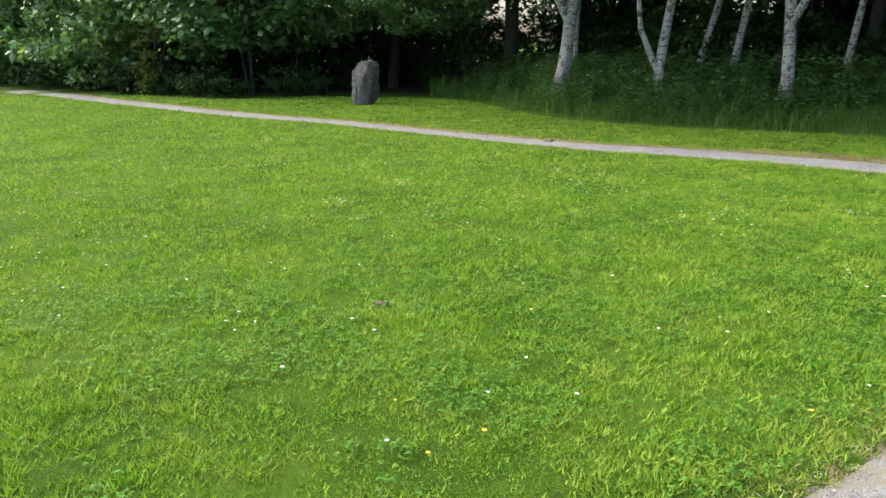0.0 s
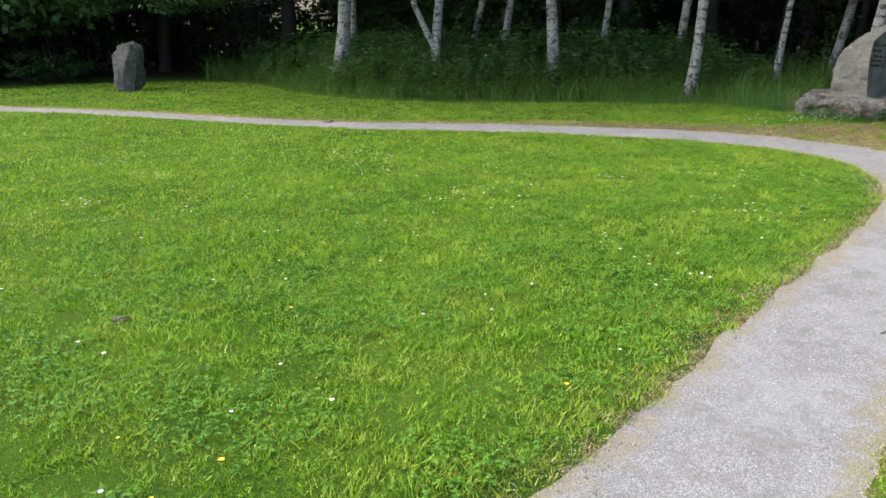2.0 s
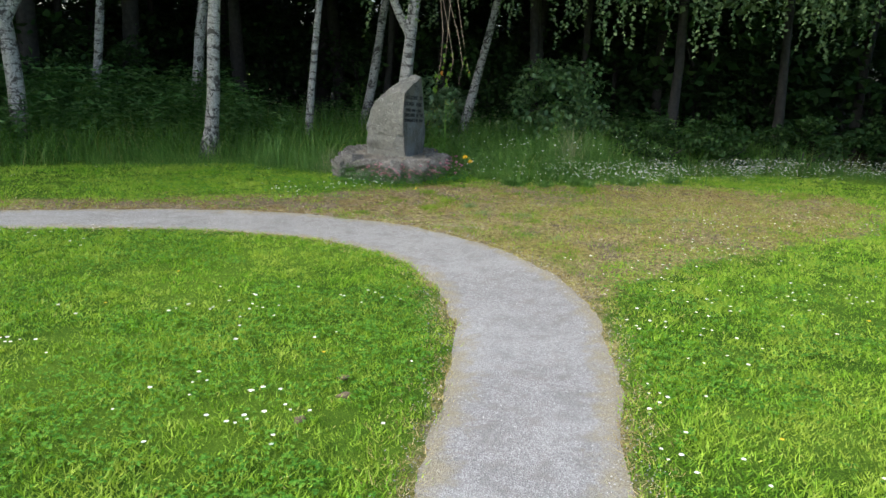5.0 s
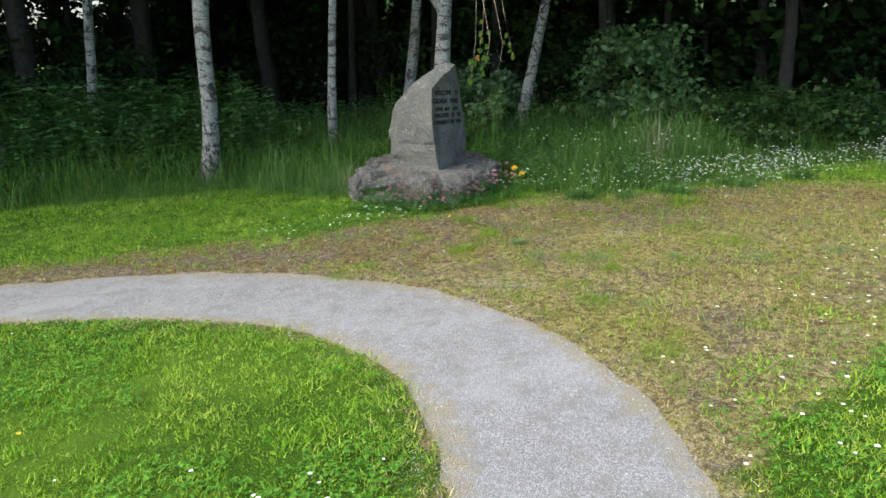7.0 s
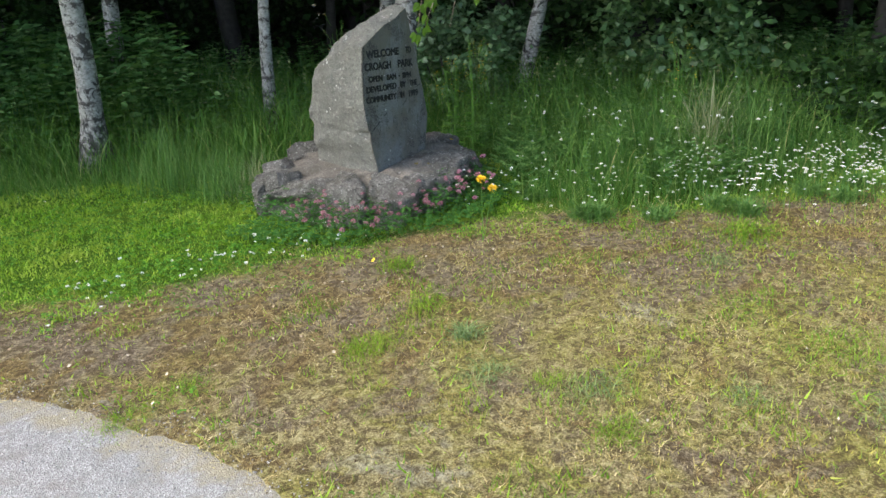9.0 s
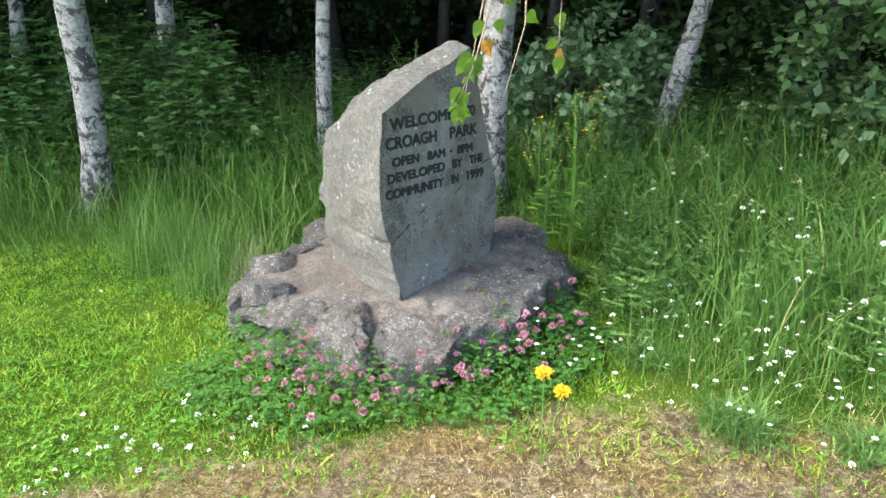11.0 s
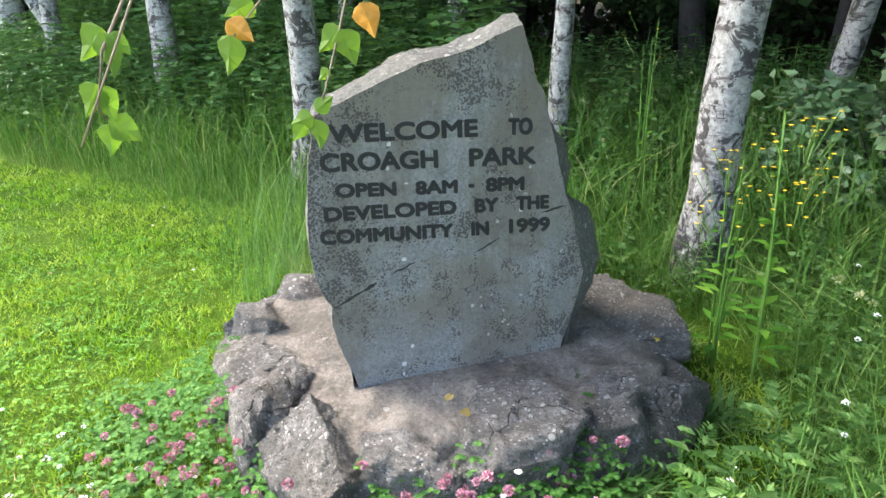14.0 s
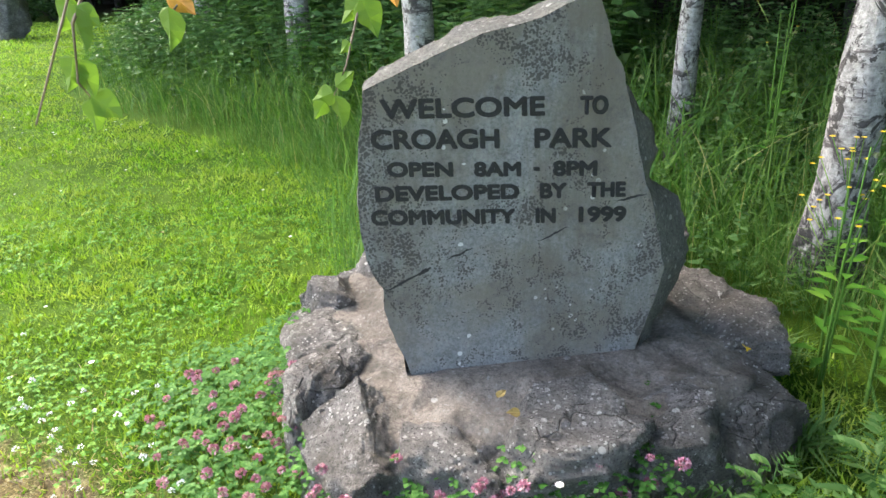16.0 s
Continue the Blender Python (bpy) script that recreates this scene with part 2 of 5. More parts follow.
        line = ramp(nt, ck.outputs["Distance"], [(0.0, (1, 1, 1)), (0.02, (0, 0, 0))])
        line = maths(nt, "MULTIPLY", line, maths(nt, "GREATER_THAN", noise_node(nt, 4, 2, 0.5, co), 0.53))
        col = mixc(nt, maths(nt, "MULTIPLY", line, cracks), col, (0.025, 0.023, 0.022))
        h = maths(nt, "SUBTRACT", h, maths(nt, "MULTIPLY", line, 1.2))
    link(nt, col, p.inputs["Base Color"])
    p.inputs["Roughness"].default_value = 0.88
    p.inputs["Specular IOR Level"].default_value = 0.3
    bump(nt, p, h, 0.9, relief)
    return m


def make_birch_material():
    m, nt, p = nodes_of("silver_birch_bark")
    co = object_coords(nt)
    st = nt.nodes.new("ShaderNodeMapping")
    st.inputs["Scale"].default_value = (5, 5, 26)
    link(nt, co, st.inputs["Vector"])
    bands = noise_node(nt, 1.0, 5, 0.7, st.outputs[0])
    fine = noise_node(nt, 40, 5, 0.7, co)
    big = noise_node(nt, 7.5, 5, 0.75, co, 1.0)
    white = mixc(nt, ramp(nt, fine, [(0.3, (0, 0, 0)), (0.62, (1, 1, 1))]), (0.16, 0.155, 0.14), (0.46, 0.45, 0.42))
    col = mixc(nt, ramp(nt, bands, [(0.54, (0, 0, 0)), (0.62, (1, 1, 1))]), white, (0.09, 0.08, 0.075))
    col = mixc(nt, ramp(nt, big, [(0.535, (0, 0, 0)), (0.57, (1, 1, 1))]), col, (0.055, 0.05, 0.045))
    sep = nt.nodes.new("ShaderNodeSeparateXYZ")
    link(nt, co, sep.inputs[0])
    low = maths(nt, "ADD", maths(nt, "MULTIPLY", maths(nt, "SUBTRACT", 0.85, sep.outputs[2]), 0.75), maths(nt, "SUBTRACT", big, 0.5))
    rough_bark = mixc(nt, bands, (0.009, 0.0085, 0.008), (0.05, 0.047, 0.043))
    up = nt.nodes.new("ShaderNodeMapping")
    up.inputs["Scale"].default_value = (22, 22, 9)
    link(nt, co, up.inputs["Vector"])
    fis = noise_node(nt, 1.0, 6, 0.75, up.outputs[0], 1.2)
    flake = ramp(nt, fis, [(0.44, (1, 1, 1)), (0.53, (0, 0, 0))])
    foot = ramp(nt, low, [(0.12, (0, 0, 0)), (0.34, (1, 1, 1))])
    col = mixc(nt, maths(nt, "MULTIPLY", foot, maths(nt, "MINIMUM", maths(nt, "ADD", flake, ramp(nt, low, [(0.42, (0, 0, 0)), (0.62, (0.9, 0.9, 0.9))])), 1.0)), col, rough_bark)
    link(nt, col, p.inputs["Base Color"])
    p.inputs["Roughness"].default_value = 0.75
    bump(nt, p, maths(nt, "ADD", maths(nt, "ADD", bands, big), fis), 0.9, 0.02)
    return m


M_ground = make_ground_material()
M_gravel = make_gravel_material()
M_face = make_stone_material("dressed_stone_face", (0.2, 0.208, 0.202), (0.27, 0.264, 0.24), 0.5, 1.0, 0.8, 0.0, 0.75, 0.004)
M_side = make_stone_material("weathered_stone_side", (0.205, 0.209, 0.189), (0.31, 0.308, 0.272), 0.6, 0.9, 0.0, 0.0, 0.12, 0.016, 0.3)
M_rock = make_stone_material("plinth_rock", (0.238, 0.229, 0.212), (0.46, 0.445, 0.41), 0.75, 0.8, 0.4, 0.6, 0.2, 0.034, 0.85)
M_mortar = make_stone_material("old_mortar", (0.31, 0.278, 0.238), (0.42, 0.385, 0.335), 0.6, 0.7, 0.25, 0.0, 0.3, 0.02, 0.3)
M_menhir = make_stone_material("standing_stone_rock", (0.17, 0.165, 0.165), (0.4, 0.385, 0.39), 0.7, 0.35, 0.0, 0.0, 0.2, 0.06, 0.4)
M_grit = leaf_material("loose_grit", [(0.0, (0.14, 0.13, 0.13)), (0.7, (0.3, 0.295, 0.3)), (1.0, (0.5, 0.49, 0.49))], 0.0)
M_birch = make_birch_material()
M_bark = plain("dark_tree_bark", (0.034, 0.031, 0.027), 0.9, 0.5, 14, 0.8)
M_twig = plain("brown_twig", (0.2, 0.155, 0.11), 0.8, 0.3, 40)
M_letter = plain("black_letter_paint", (0.012, 0.012, 0.012), 0.7, 0.5, 120, 0.2)
M_wood = plain("grey_bench_wood", (0.2, 0.17, 0.14), 0.8, 0.3, 20)
M_lawn = leaf_material("lawn_grass_blades", [(0.0, (0.05, 0.145, 0.012)), (0.4, (0.2, 0.385, 0.022)), (0.9, (0.295, 0.475, 0.042)), (0.98, (0.38, 0.45, 0.09)), (1.0, (0.5, 0.45, 0.18))], 0.3, (0.38, 0.46, 0.075), 2.0, clump=(0.1, 0.26, 0.02), clump_scale=11.0)
M_verge = leaf_material("verge_grass_blades", [(0.0, (0.07, 0.17, 0.01)), (0.6, (0.13, 0.27, 0.015)), (1.0, (0.25, 0.33, 0.04))], 0.35, (0.24, 0.3, 0.04), 0.9)
M_tall = leaf_material("tall_meadow_grass", [(0.0, (0.05, 0.14, 0.026)), (0.6, (0.11, 0.235, 0.044)), (0.95, (0.21, 0.33, 0.085)), (1.0, (0.38, 0.36, 0.16))], 0.36)
M_dry = leaf_material("dry_straw", [(0.0, (0.14, 0.09, 0.04)), (0.45, (0.38, 0.32, 0.12)), (0.8, (0.56, 0.48, 0.25)), (1.0, (0.68, 0.6, 0.38))], 0.15, (0.24, 0.16, 0.05), 1.8)
M_mossy = leaf_material("yellow_turf", [(0.0, (0.16, 0.19, 0.02)), (0.5, (0.31, 0.33, 0.05)), (0.8, (0.44, 0.4, 0.1)), (1.0, (0.16, 0.3, 0.02))], 0.25)
M_herb = leaf_material("nettle_leaves", [(0.0, (0.045, 0.125, 0.03)), (0.6, (0.095, 0.21, 0.06)), (1.0, (0.17, 0.29, 0.1))], 0.35, rough=0.5, spec=0.3)
M_softweed = leaf_material("soft_weed_leaves", [(0.0, (0.1, 0.16, 0.06)), (0.6, (0.17, 0.25, 0.1)), (1.0, (0.28, 0.34, 0.16))], 0.3)
M_clover = leaf_material("clover_leaves", [(0.0, (0.045, 0.15, 0.018)), (0.6, (0.1, 0.26, 0.028)), (1.0, (0.18, 0.35, 0.045))], 0.3)
# dark green, with part of the wood's shade put into the colour
M_bushleaf = leaf_material("shaded_shrub_leaves", [(0.0, (0.017, 0.043, 0.012)), (0.7, (0.034, 0.077, 0.021)), (1.0, (0.06, 0.104, 0.03))], 0.2)
M_ashleaf = leaf_material("broadleaf_tree_leaves", [(0.0, (0.07, 0.15, 0.06)), (0.7, (0.14, 0.26, 0.1)), (1.0, (0.24, 0.35, 0.15))], 0.45, rough=0.38, spec=0.6)
M_yellowleaf = leaf_material("yellowing_shrub_leaves", [(0.0, (0.09, 0.13, 0.03)), (1.0, (0.2, 0.22, 0.06))], 0.35)
M_birchleaf = leaf_material("birch_leaves", [(0.0, (0.07, 0.13, 0.055)), (1.0, (0.17, 0.24, 0.11))], 0.34)
M_twigleaf = leaf_material("young_birch_leaves", [(0.0, (0.1, 0.205, 0.03)), (1.0, (0.21, 0.32, 0.06))], 0.45)
M_redclover = leaf_material("red_clover_leaves", [(0.0, (0.035, 0.12, 0.02)), (0.6, (0.07, 0.19, 0.035)), (1.0, (0.12, 0.26, 0.06))], 0.3)
M_white = plain("white_petals", (0.78, 0.78, 0.74), 0.6, 0.08, 60, 0.1)
M_yellow = plain("yellow_petals", (0.75, 0.52, 0.02), 0.6, 0.15, 60, 0.1)
M_pink = leaf_material("pink_clover_heads", [(0.0, (0.3, 0.11, 0.17)), (0.6, (0.48, 0.2, 0.29)), (1.0, (0.62, 0.42, 0.48))], 0.2)
M_orange = plain("orange_dead_leaf", (0.55, 0.24, 0.03), 0.6, 0.3, 50, 0.1)
M_dirt = plain("dry_soil", (0.13, 0.1, 0.065), 0.95, 0.4, 60, 0.8)
# blue-green, lightened to stand in for daylight the crowns above block
M_shrublight = leaf_material("lightened_shrub_leaves", [(0.0, (0.08, 0.16, 0.07)), (0.7, (0.16, 0.28, 0.13)), (1.0, (0.25, 0.37, 0.2))], 0.35, rough=0.38, spec=0.6)
M_feather = leaf_material("feathery_weed_leaves", [(0.0, (0.07, 0.165, 0.04)), (0.6, (0.125, 0.25, 0.065)), (1.0, (0.21, 0.33, 0.11))], 0.38)
M_litter = leaf_material("brown_leaf_litter", [(0.0, (0.07, 0.045, 0.025)), (0.5, (0.19, 0.125, 0.07)), (0.85, (0.36, 0.27, 0.17)), (1.0, (0.6, 0.55, 0.45))], 0.05)
M_seed = leaf_material("pale_seed_heads", [(0.0, (0.18, 0.22, 0.1)), (1.0, (0.36, 0.38, 0.24))], 0.3)


# ---- mesh helpers ----
def mesh_np(name, verts, faces, material):
    """One mesh from arrays; faces all of one size."""
    verts = np.asarray(verts, np.float32)
    faces = np.asarray(faces, np.int32)
    me = bpy.data.meshes.new(name)
    n, k = faces.shape
    me.vertices.add(len(verts))
    me.vertices.foreach_set("co", verts.ravel())
    me.loops.add(n * k)
    me.loops.foreach_set("vertex_index", faces.ravel())
    me.polygons.add(n)
    me.polygons.foreach_set("loop_start", np.arange(0, n * k, k, dtype=np.int32))
    me.update(calc_edges=True)
    me.validate()
    if material:
        me.materials.append(material)
    return me


def smooth(me):
    me.polygons.foreach_set("use_smooth", [True] * len(me.polygons))
    return me


def part(name, bm, material, parent=None, label="", shade=False):
    """Links a bmesh (or mesh) as one object under a thing."""
    if isinstance(bm, bmesh.types.BMesh):
        me = bpy.data.meshes.new(name)
        bm.normal_update()
        bm.to_mesh(me)
        bm.free()
        me.materials.append(material)
    else:
        me = bm
    if shade:
        smooth(me)
    ob = new(name, me)
    if parent is not None:
        ob.parent = parent
    if label:
        ob["label"] = label
    return ob


def batch(templates, pos, yaw, scale, tilt=None, tilt_dir=None):
    """Copies of small (verts, tris) templates, one picked at random for each place, as joined arrays."""
    pos = np.asarray(pos, float)
    n = len(pos)
    yaw, scale = np.broadcast_to(yaw, n), np.broadcast_to(scale, n)
    pick = rng.integers(0, len(templates), n)
    vs, fs, at = [], [], 0
    for i, (tv, tf) in enumerate(templates):
        s = np.nonzero(pick == i)[0]
        if not len(s):
            continue
        v = np.repeat(np.asarray(tv, float)[None], len(s), 0) * scale[s, None, None]
        if tilt is not None:
            a, d = tilt[s][:, None], tilt_dir[s][:, None]
            lean = v[..., 2] * np.sin(a)
            v = np.stack((v[..., 0] + lean * np.cos(d), v[..., 1] + lean * np.sin(d), v[..., 2] * np.cos(a)), -1)
        c, q = np.cos(yaw[s])[:, None], np.sin(yaw[s])[:, None]
        v = np.stack((v[..., 0] * c - v[..., 1] * q, v[..., 0] * q + v[..., 1] * c, v[..., 2]), -1) + pos[s, None, :]
        k = v.shape[1]
        fs.append((np.asarray(tf, int)[None] + (np.arange(len(s)) * k)[:, None, None] + at).reshape(-1, 3))
        vs.append(v.reshape(-1, 3))
        at += len(s) * k
    return np.concatenate(vs), np.concatenate(fs)


def join(items):
    vs, fs, at = [], [], 0
    for v, f in items:
        vs.append(np.asarray(v, float))
        fs.append(np.asarray(f, int) + at)
        at += len(v)
    return np.concatenate(vs), np.concatenate(fs)


def blade(h, w, bend, steps=3):
    """A grass blade: a tapering strip that arches over along x."""
    v = []
    for i in range(steps):
        t = i / steps
        z, x, ww = h * (t - 0.25 * bend * t * t), h * bend * t * t, w * (1 - 0.6 * t * t) / 2
        v += [(x, -ww, z), (x, ww, z)]
    v.append((h * bend, 0, h * (1 - 0.25 * bend)))
    f = []
    for i in range(steps - 1):
        a = 2 * i
        f += [(a, a + 1, a + 3), (a, a + 3, a + 2)]
    a = 2 * (steps - 1)
    f.append((a, a + 1, a + 2))
    return np.array(v), np.array(f)


def leaf_at(origin, along, side, length, width):
    """A leaf of four triangles, folded slightly along its rib."""
    o, a, s = (np.asarray(q, float) for q in (origin, along, side))
    a, s = a / np.linalg.norm(a), s / np.linalg.norm(s)
    up = np.cross(a, s)
    m = o + a * length * 0.45
    v = np.array([o, m + s * width / 2 + up * width * 0.15, o + a * length - up * length * 0.08, m - s * width / 2 + up * width * 0.15])
    return v, np.array([(0, 1, 2), (0, 2, 3)])


def tube(points, radii, sides=8, wobble=0.0, seed=0):
    """Verts and triangles of a round, tapering limb through the points."""
    pts = [Vector(p) for p in points]
    vs, fs = [], []
    for i, (p, r) in enumerate(zip(pts, radii)):
        d = (pts[min(i + 1, len(pts) - 1)] - pts[max(i - 1, 0)]).normalized()
        x = d.orthogonal().normalized() if abs(d.z) < 0.9 else (Vector((1, 0, 0)) - d * d.x).normalized()
        y = d.cross(x)
        for k in range(sides):
            a = 2 * math.pi * k / sides
            rr = r * (1 + wobble * noise.noise(Vector((math.cos(a) * 1.5 + seed, math.sin(a) * 1.5, p.z * 3))))
            vs.append(p + x * math.cos(a) * rr + y * math.sin(a) * rr)
    for i in range(len(pts) - 1):
        for k in range(sides):
            a, b = i * sides + k, i * sides + (k + 1) % sides
            fs += [(a, b, b + sides), (a, b + sides, a + sides)]
    top = len(vs)
    vs.append(pts[-1])
    fs += [((len(pts) - 1) * sides + k, (len(pts) - 1) * sides + (k + 1) % sides, top) for k in range(sides)]
    return np.array([tuple(v) for v in vs]), np.array(fs)


def spline(ctrl, n=12):
    """A smooth curve through rows of numbers (Catmull-Rom)."""
    c = np.asarray(ctrl, float)
    c = np.vstack((2 * c[0] - c[1], c, 2 * c[-1] - c[-2]))
    out = []
    for i in range(1, len(c) - 2):
        for t in np.arange(n) / n:
            a, b, d, e = c[i - 1], c[i], c[i + 1], c[i + 2]
            out.append(0.5 * (2 * b + (d - a) * t + (2 * a - 5 * b + 4 * d - e) * t * t + (3 * b - a - 3 * d + e) * t ** 3))
    out.append(c[-2])
    return np.array(out)


def dist_line(P, L):
    """Distance of points P (n,2) from the polyline L, and the index of the nearest stretch."""
    best, at = np.full(len(P), 1e9), np.zeros(len(P), int)
    for i in range(len(L) - 1):
        a, d = L[i], L[i + 1] - L[i]
        t = np.clip(((P - a) @ d) / max(d @ d, 1e-9), 0, 1)
        q = np.hypot(*(P - a - t[:, None] * d).T)
        m = q < best
        best[m], at[m] = q[m], i
    return best, at


def signed(P, poly):
    """Distance inside (+) or outside (-) of a closed outline."""
    L = np.vstack((poly, poly[:1]))
    d, _ = dist_line(P, L)
    inside = np.zeros(len(P), bool)
    for a, b in zip(L[:-1], L[1:]):
        hit = ((a[1] > P[:, 1]) != (b[1] > P[:, 1]))
        x = (b[0] - a[0]) * (P[:, 1] - a[1]) / (b[1] - a[1] + 1e-12) + a[0]
        inside ^= hit & (P[:, 0] < x)
    return np.where(inside, d, -d)


def value_noise(P, cell, seed):
    """Smooth random field in 0..1 over the plan."""
    g = np.random.default_rng(seed).random((256, 256))
    q = P / cell + 97.3
    i = np.floor(q).astype(int)
    f = q - i
    f = f * f * (3 - 2 * f)
    a = lambda dx, dy: g[(i[:, 0] + dx) % 256, (i[:, 1] + dy) % 256]
    return (a(0, 0) * (1 - f[:, 0]) + a(1, 0) * f[:, 0]) * (1 - f[:, 1]) + (a(0, 1) * (1 - f[:, 0]) + a(1, 1) * f[:, 0]) * f[:, 1]


# ---- the plan ----
# the footpath's middle line and width
WAY = spline([(-7, -3.2, 0.9), (-2, -0.9, 0.85), (0.3, 0.75, 0.8), (2.12, 2.02, 0.72), (3.45, 3.03, 0.68), (4.84, 3.99, 0.68), (5.65, 4.56, 0.74),
              (6.35, 5.22, 0.86), (6.78, 5.95, 0.82), (6.91, 6.75, 0.82), (6.72, 7.5, 0.82), (6.03, 8.46, 0.8), (4.88, 9.36, 0.68), (3.5, 10.17, 0.64),
              (2.12, 10.85, 0.55), (0.47, 12.06, 0.46), (-1.75, 13.9, 0.46), (-4.5, 15.75, 0.5), (-8.45, 19.0, 0.6), (-14, 23.6, 0.7), (-24, 30, 0.8)])
# the worn dry patch before the stone
DRY = np.array([(6.3, 4.7), (7.15, 4.95), (8.0, 4.9), (9.2, 4.65), (10.2, 4.3), (11.6, 4.3), (12.7, 5.1), (11.5, 7.1), (10.5, 7.66), (9.85, 8.2), (9.35, 8.5),
                (8.9, 8.6), (8.0, 8.8), (7.35, 8.95), (6.9, 9.3), (6.0, 9.65), (5.2, 10.2), (4.2, 10.7), (5.5, 9.0), (6.9, 7.9), (7.1, 6.5)])
# where the mown grass ends and the wood's rough begins
EDGE = spline([(-30, 33), (-14.7, 24.3), (-10.5, 22.2), (-7.6, 20.6), (-5.2, 19.6), (-3.6, 20.6), (-1.2, 20.2), (0.6, 18.9), (1.65, 16.1), (2.55, 14.5), (3.7, 13.5), (4.95, 12.75),
               (6.1, 12.25), (7.0, 11.85), (7.8, 11.42), (8.55, 10.95), (8.62, 10.2), (9.1, 10.22), (10.1, 10.1), (10.35, 9.3), (9.8, 8.5), (10.15, 7.95), (10.95, 7.55), (12.2, 7.2),
               (13.2, 6.6), (15, 5.2), (19, 3), (30, 0)], 6)
WOOD = np.vstack((EDGE, [(60, 0), (60, 70), (-30, 70)]))
STONE_O = np.array((9.032, 9.083))
STONE_U, STONE_N = np.array((0.905, 0.425)), np.array((0.425, -0.905))
PLINTH_C = np.array((9.3, 9.52))


class Field:
    """A slow measure over the plan, worked out once on a grid and read between its points."""

    def __init__(self, fn, x0=-16.0, x1=17.0, y0=-4.0, y1=23.0, step=0.11):
        self.fn, self.o, self.step = fn, np.array((x0, y0)), step
        self.nx, self.ny = int((x1 - x0) / step) + 2, int((y1 - y0) / step) + 2
        X, Y = np.meshgrid(x0 + np.arange(self.nx) * step, y0 + np.arange(self.ny) * step, indexing="ij")
        self.grid = fn(np.stack((X.ravel(), Y.ravel()), -1)).reshape(self.nx, self.ny)

    def __call__(self, P):
        P = np.asarray(P, float)
        q = (P - self.o) / self.step
        out = (q < 0).any(1) | (q[:, 0] >= self.nx - 1) | (q[:, 1] >= self.ny - 1)
        q = np.clip(q, 0, (self.nx - 1.001, self.ny - 1.001))
        i = q.astype(int)
        f = q - i
        g = self.grid
        v = ((g[i[:, 0], i[:, 1]] * (1 - f[:, 0]) + g[i[:, 0] + 1, i[:, 1]] * f[:, 0]) * (1 - f[:, 1])
             + (g[i[:, 0], i[:, 1] + 1] * (1 - f[:, 0]) + g[i[:, 0] + 1, i[:, 1] + 1] * f[:, 0]) * f[:, 1])
        if out.any():
            v[out] = self.fn(P[out])
        return v


def slow_gap(P):
    line = WAY[::2]
    d, i = dist_line(P, line[:, :2])
    return d - line[i, 2] / 2


path_gap = Field(slow_gap)   # how far outside the footpath's edge (negative: on it)
wood_depth = Field(lambda P: signed(P, WOOD))
dry_depth = Field(lambda P: signed(P, DRY))


def ground_z(P):
    P = np.asarray(P, float)
    g = path_gap(P) + 0.05 * (value_noise(P, 0.09, 3) - 0.5) + 0.05 * (value_noise(P, 0.32, 4) - 0.5)
    z = 0.02 * (value_noise(P, 0.9, 1) - 0.5) + 0.012 * (value_noise(P, 0.25, 2) - 0.5)
    z = z * np.clip(path_gap(P) / 0.4, 0, 1)
    return z - 0.03 * np.clip(0.5 - g / 0.12, 0, 1)


# ---- ground and path ----
def make_ground():
    xs = np.concatenate(([-900, -300, -120, -60, -35, -25], np.arange(-18, -4, 0.25), np.arange(-4, 13, 0.08), np.arange(13, 18, 0.25), [18, 21, 26, 35, 60, 120, 300, 900]))
    ys = np.concatenate(([-900, -300, -120, -60, -30, -15, -8], np.arange(-4, 1, 0.25), np.arange(1, 12.5, 0.08), np.arange(12.5, 22, 0.25), [23, 25, 28, 34, 45, 70, 150, 400, 900]))
    X, Y = np.meshgrid(xs, ys)
    P = np.stack((X.ravel(), Y.ravel()), -1)
    z = ground_z(P)
    nx, ny = len(xs), len(ys)
    idx = np.arange(nx * ny).reshape(ny, nx)
    F = np.stack((idx[:-1, :-1], idx[:-1, 1:], idx[1:, 1:], idx[1:, :-1]), -1).reshape(-1, 4)
    me = mesh_np("ground", np.column_stack((P, z)), F, M_ground)
    dry = np.clip(0.5 + dry_depth(P) / 0.6, 0, 1)
    gap = path_gap(P)
    _, i = dist_line(P, WAY[:, :2])
    d = WAY[np.minimum(i + 1, len(WAY) - 1), :2] - WAY[i, :2]
    right = d[:, 0] * (P[:, 1] - WAY[i, 1]) - d[:, 1] * (P[:, 0] - WAY[i, 0]) < 0
    rim = np.clip(1 - gap / np.where(right & (i > 110), 0.5, 0.24), 0, 1) * np.where(right & (i > 110), 0.95, 0.62)
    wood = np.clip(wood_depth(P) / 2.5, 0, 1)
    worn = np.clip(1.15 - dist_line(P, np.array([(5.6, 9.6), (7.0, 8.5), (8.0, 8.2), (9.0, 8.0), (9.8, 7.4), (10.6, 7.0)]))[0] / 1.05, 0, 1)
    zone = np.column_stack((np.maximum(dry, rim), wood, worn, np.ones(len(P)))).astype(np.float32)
    att = me.color_attributes.new("zone", "FLOAT_COLOR", "POINT")
    att.data.foreach_set("color", zone.ravel())
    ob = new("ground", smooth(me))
    return tagged(ob, "mown park lawn with a worn dry patch and woodland soil", "ground", kind="structure")


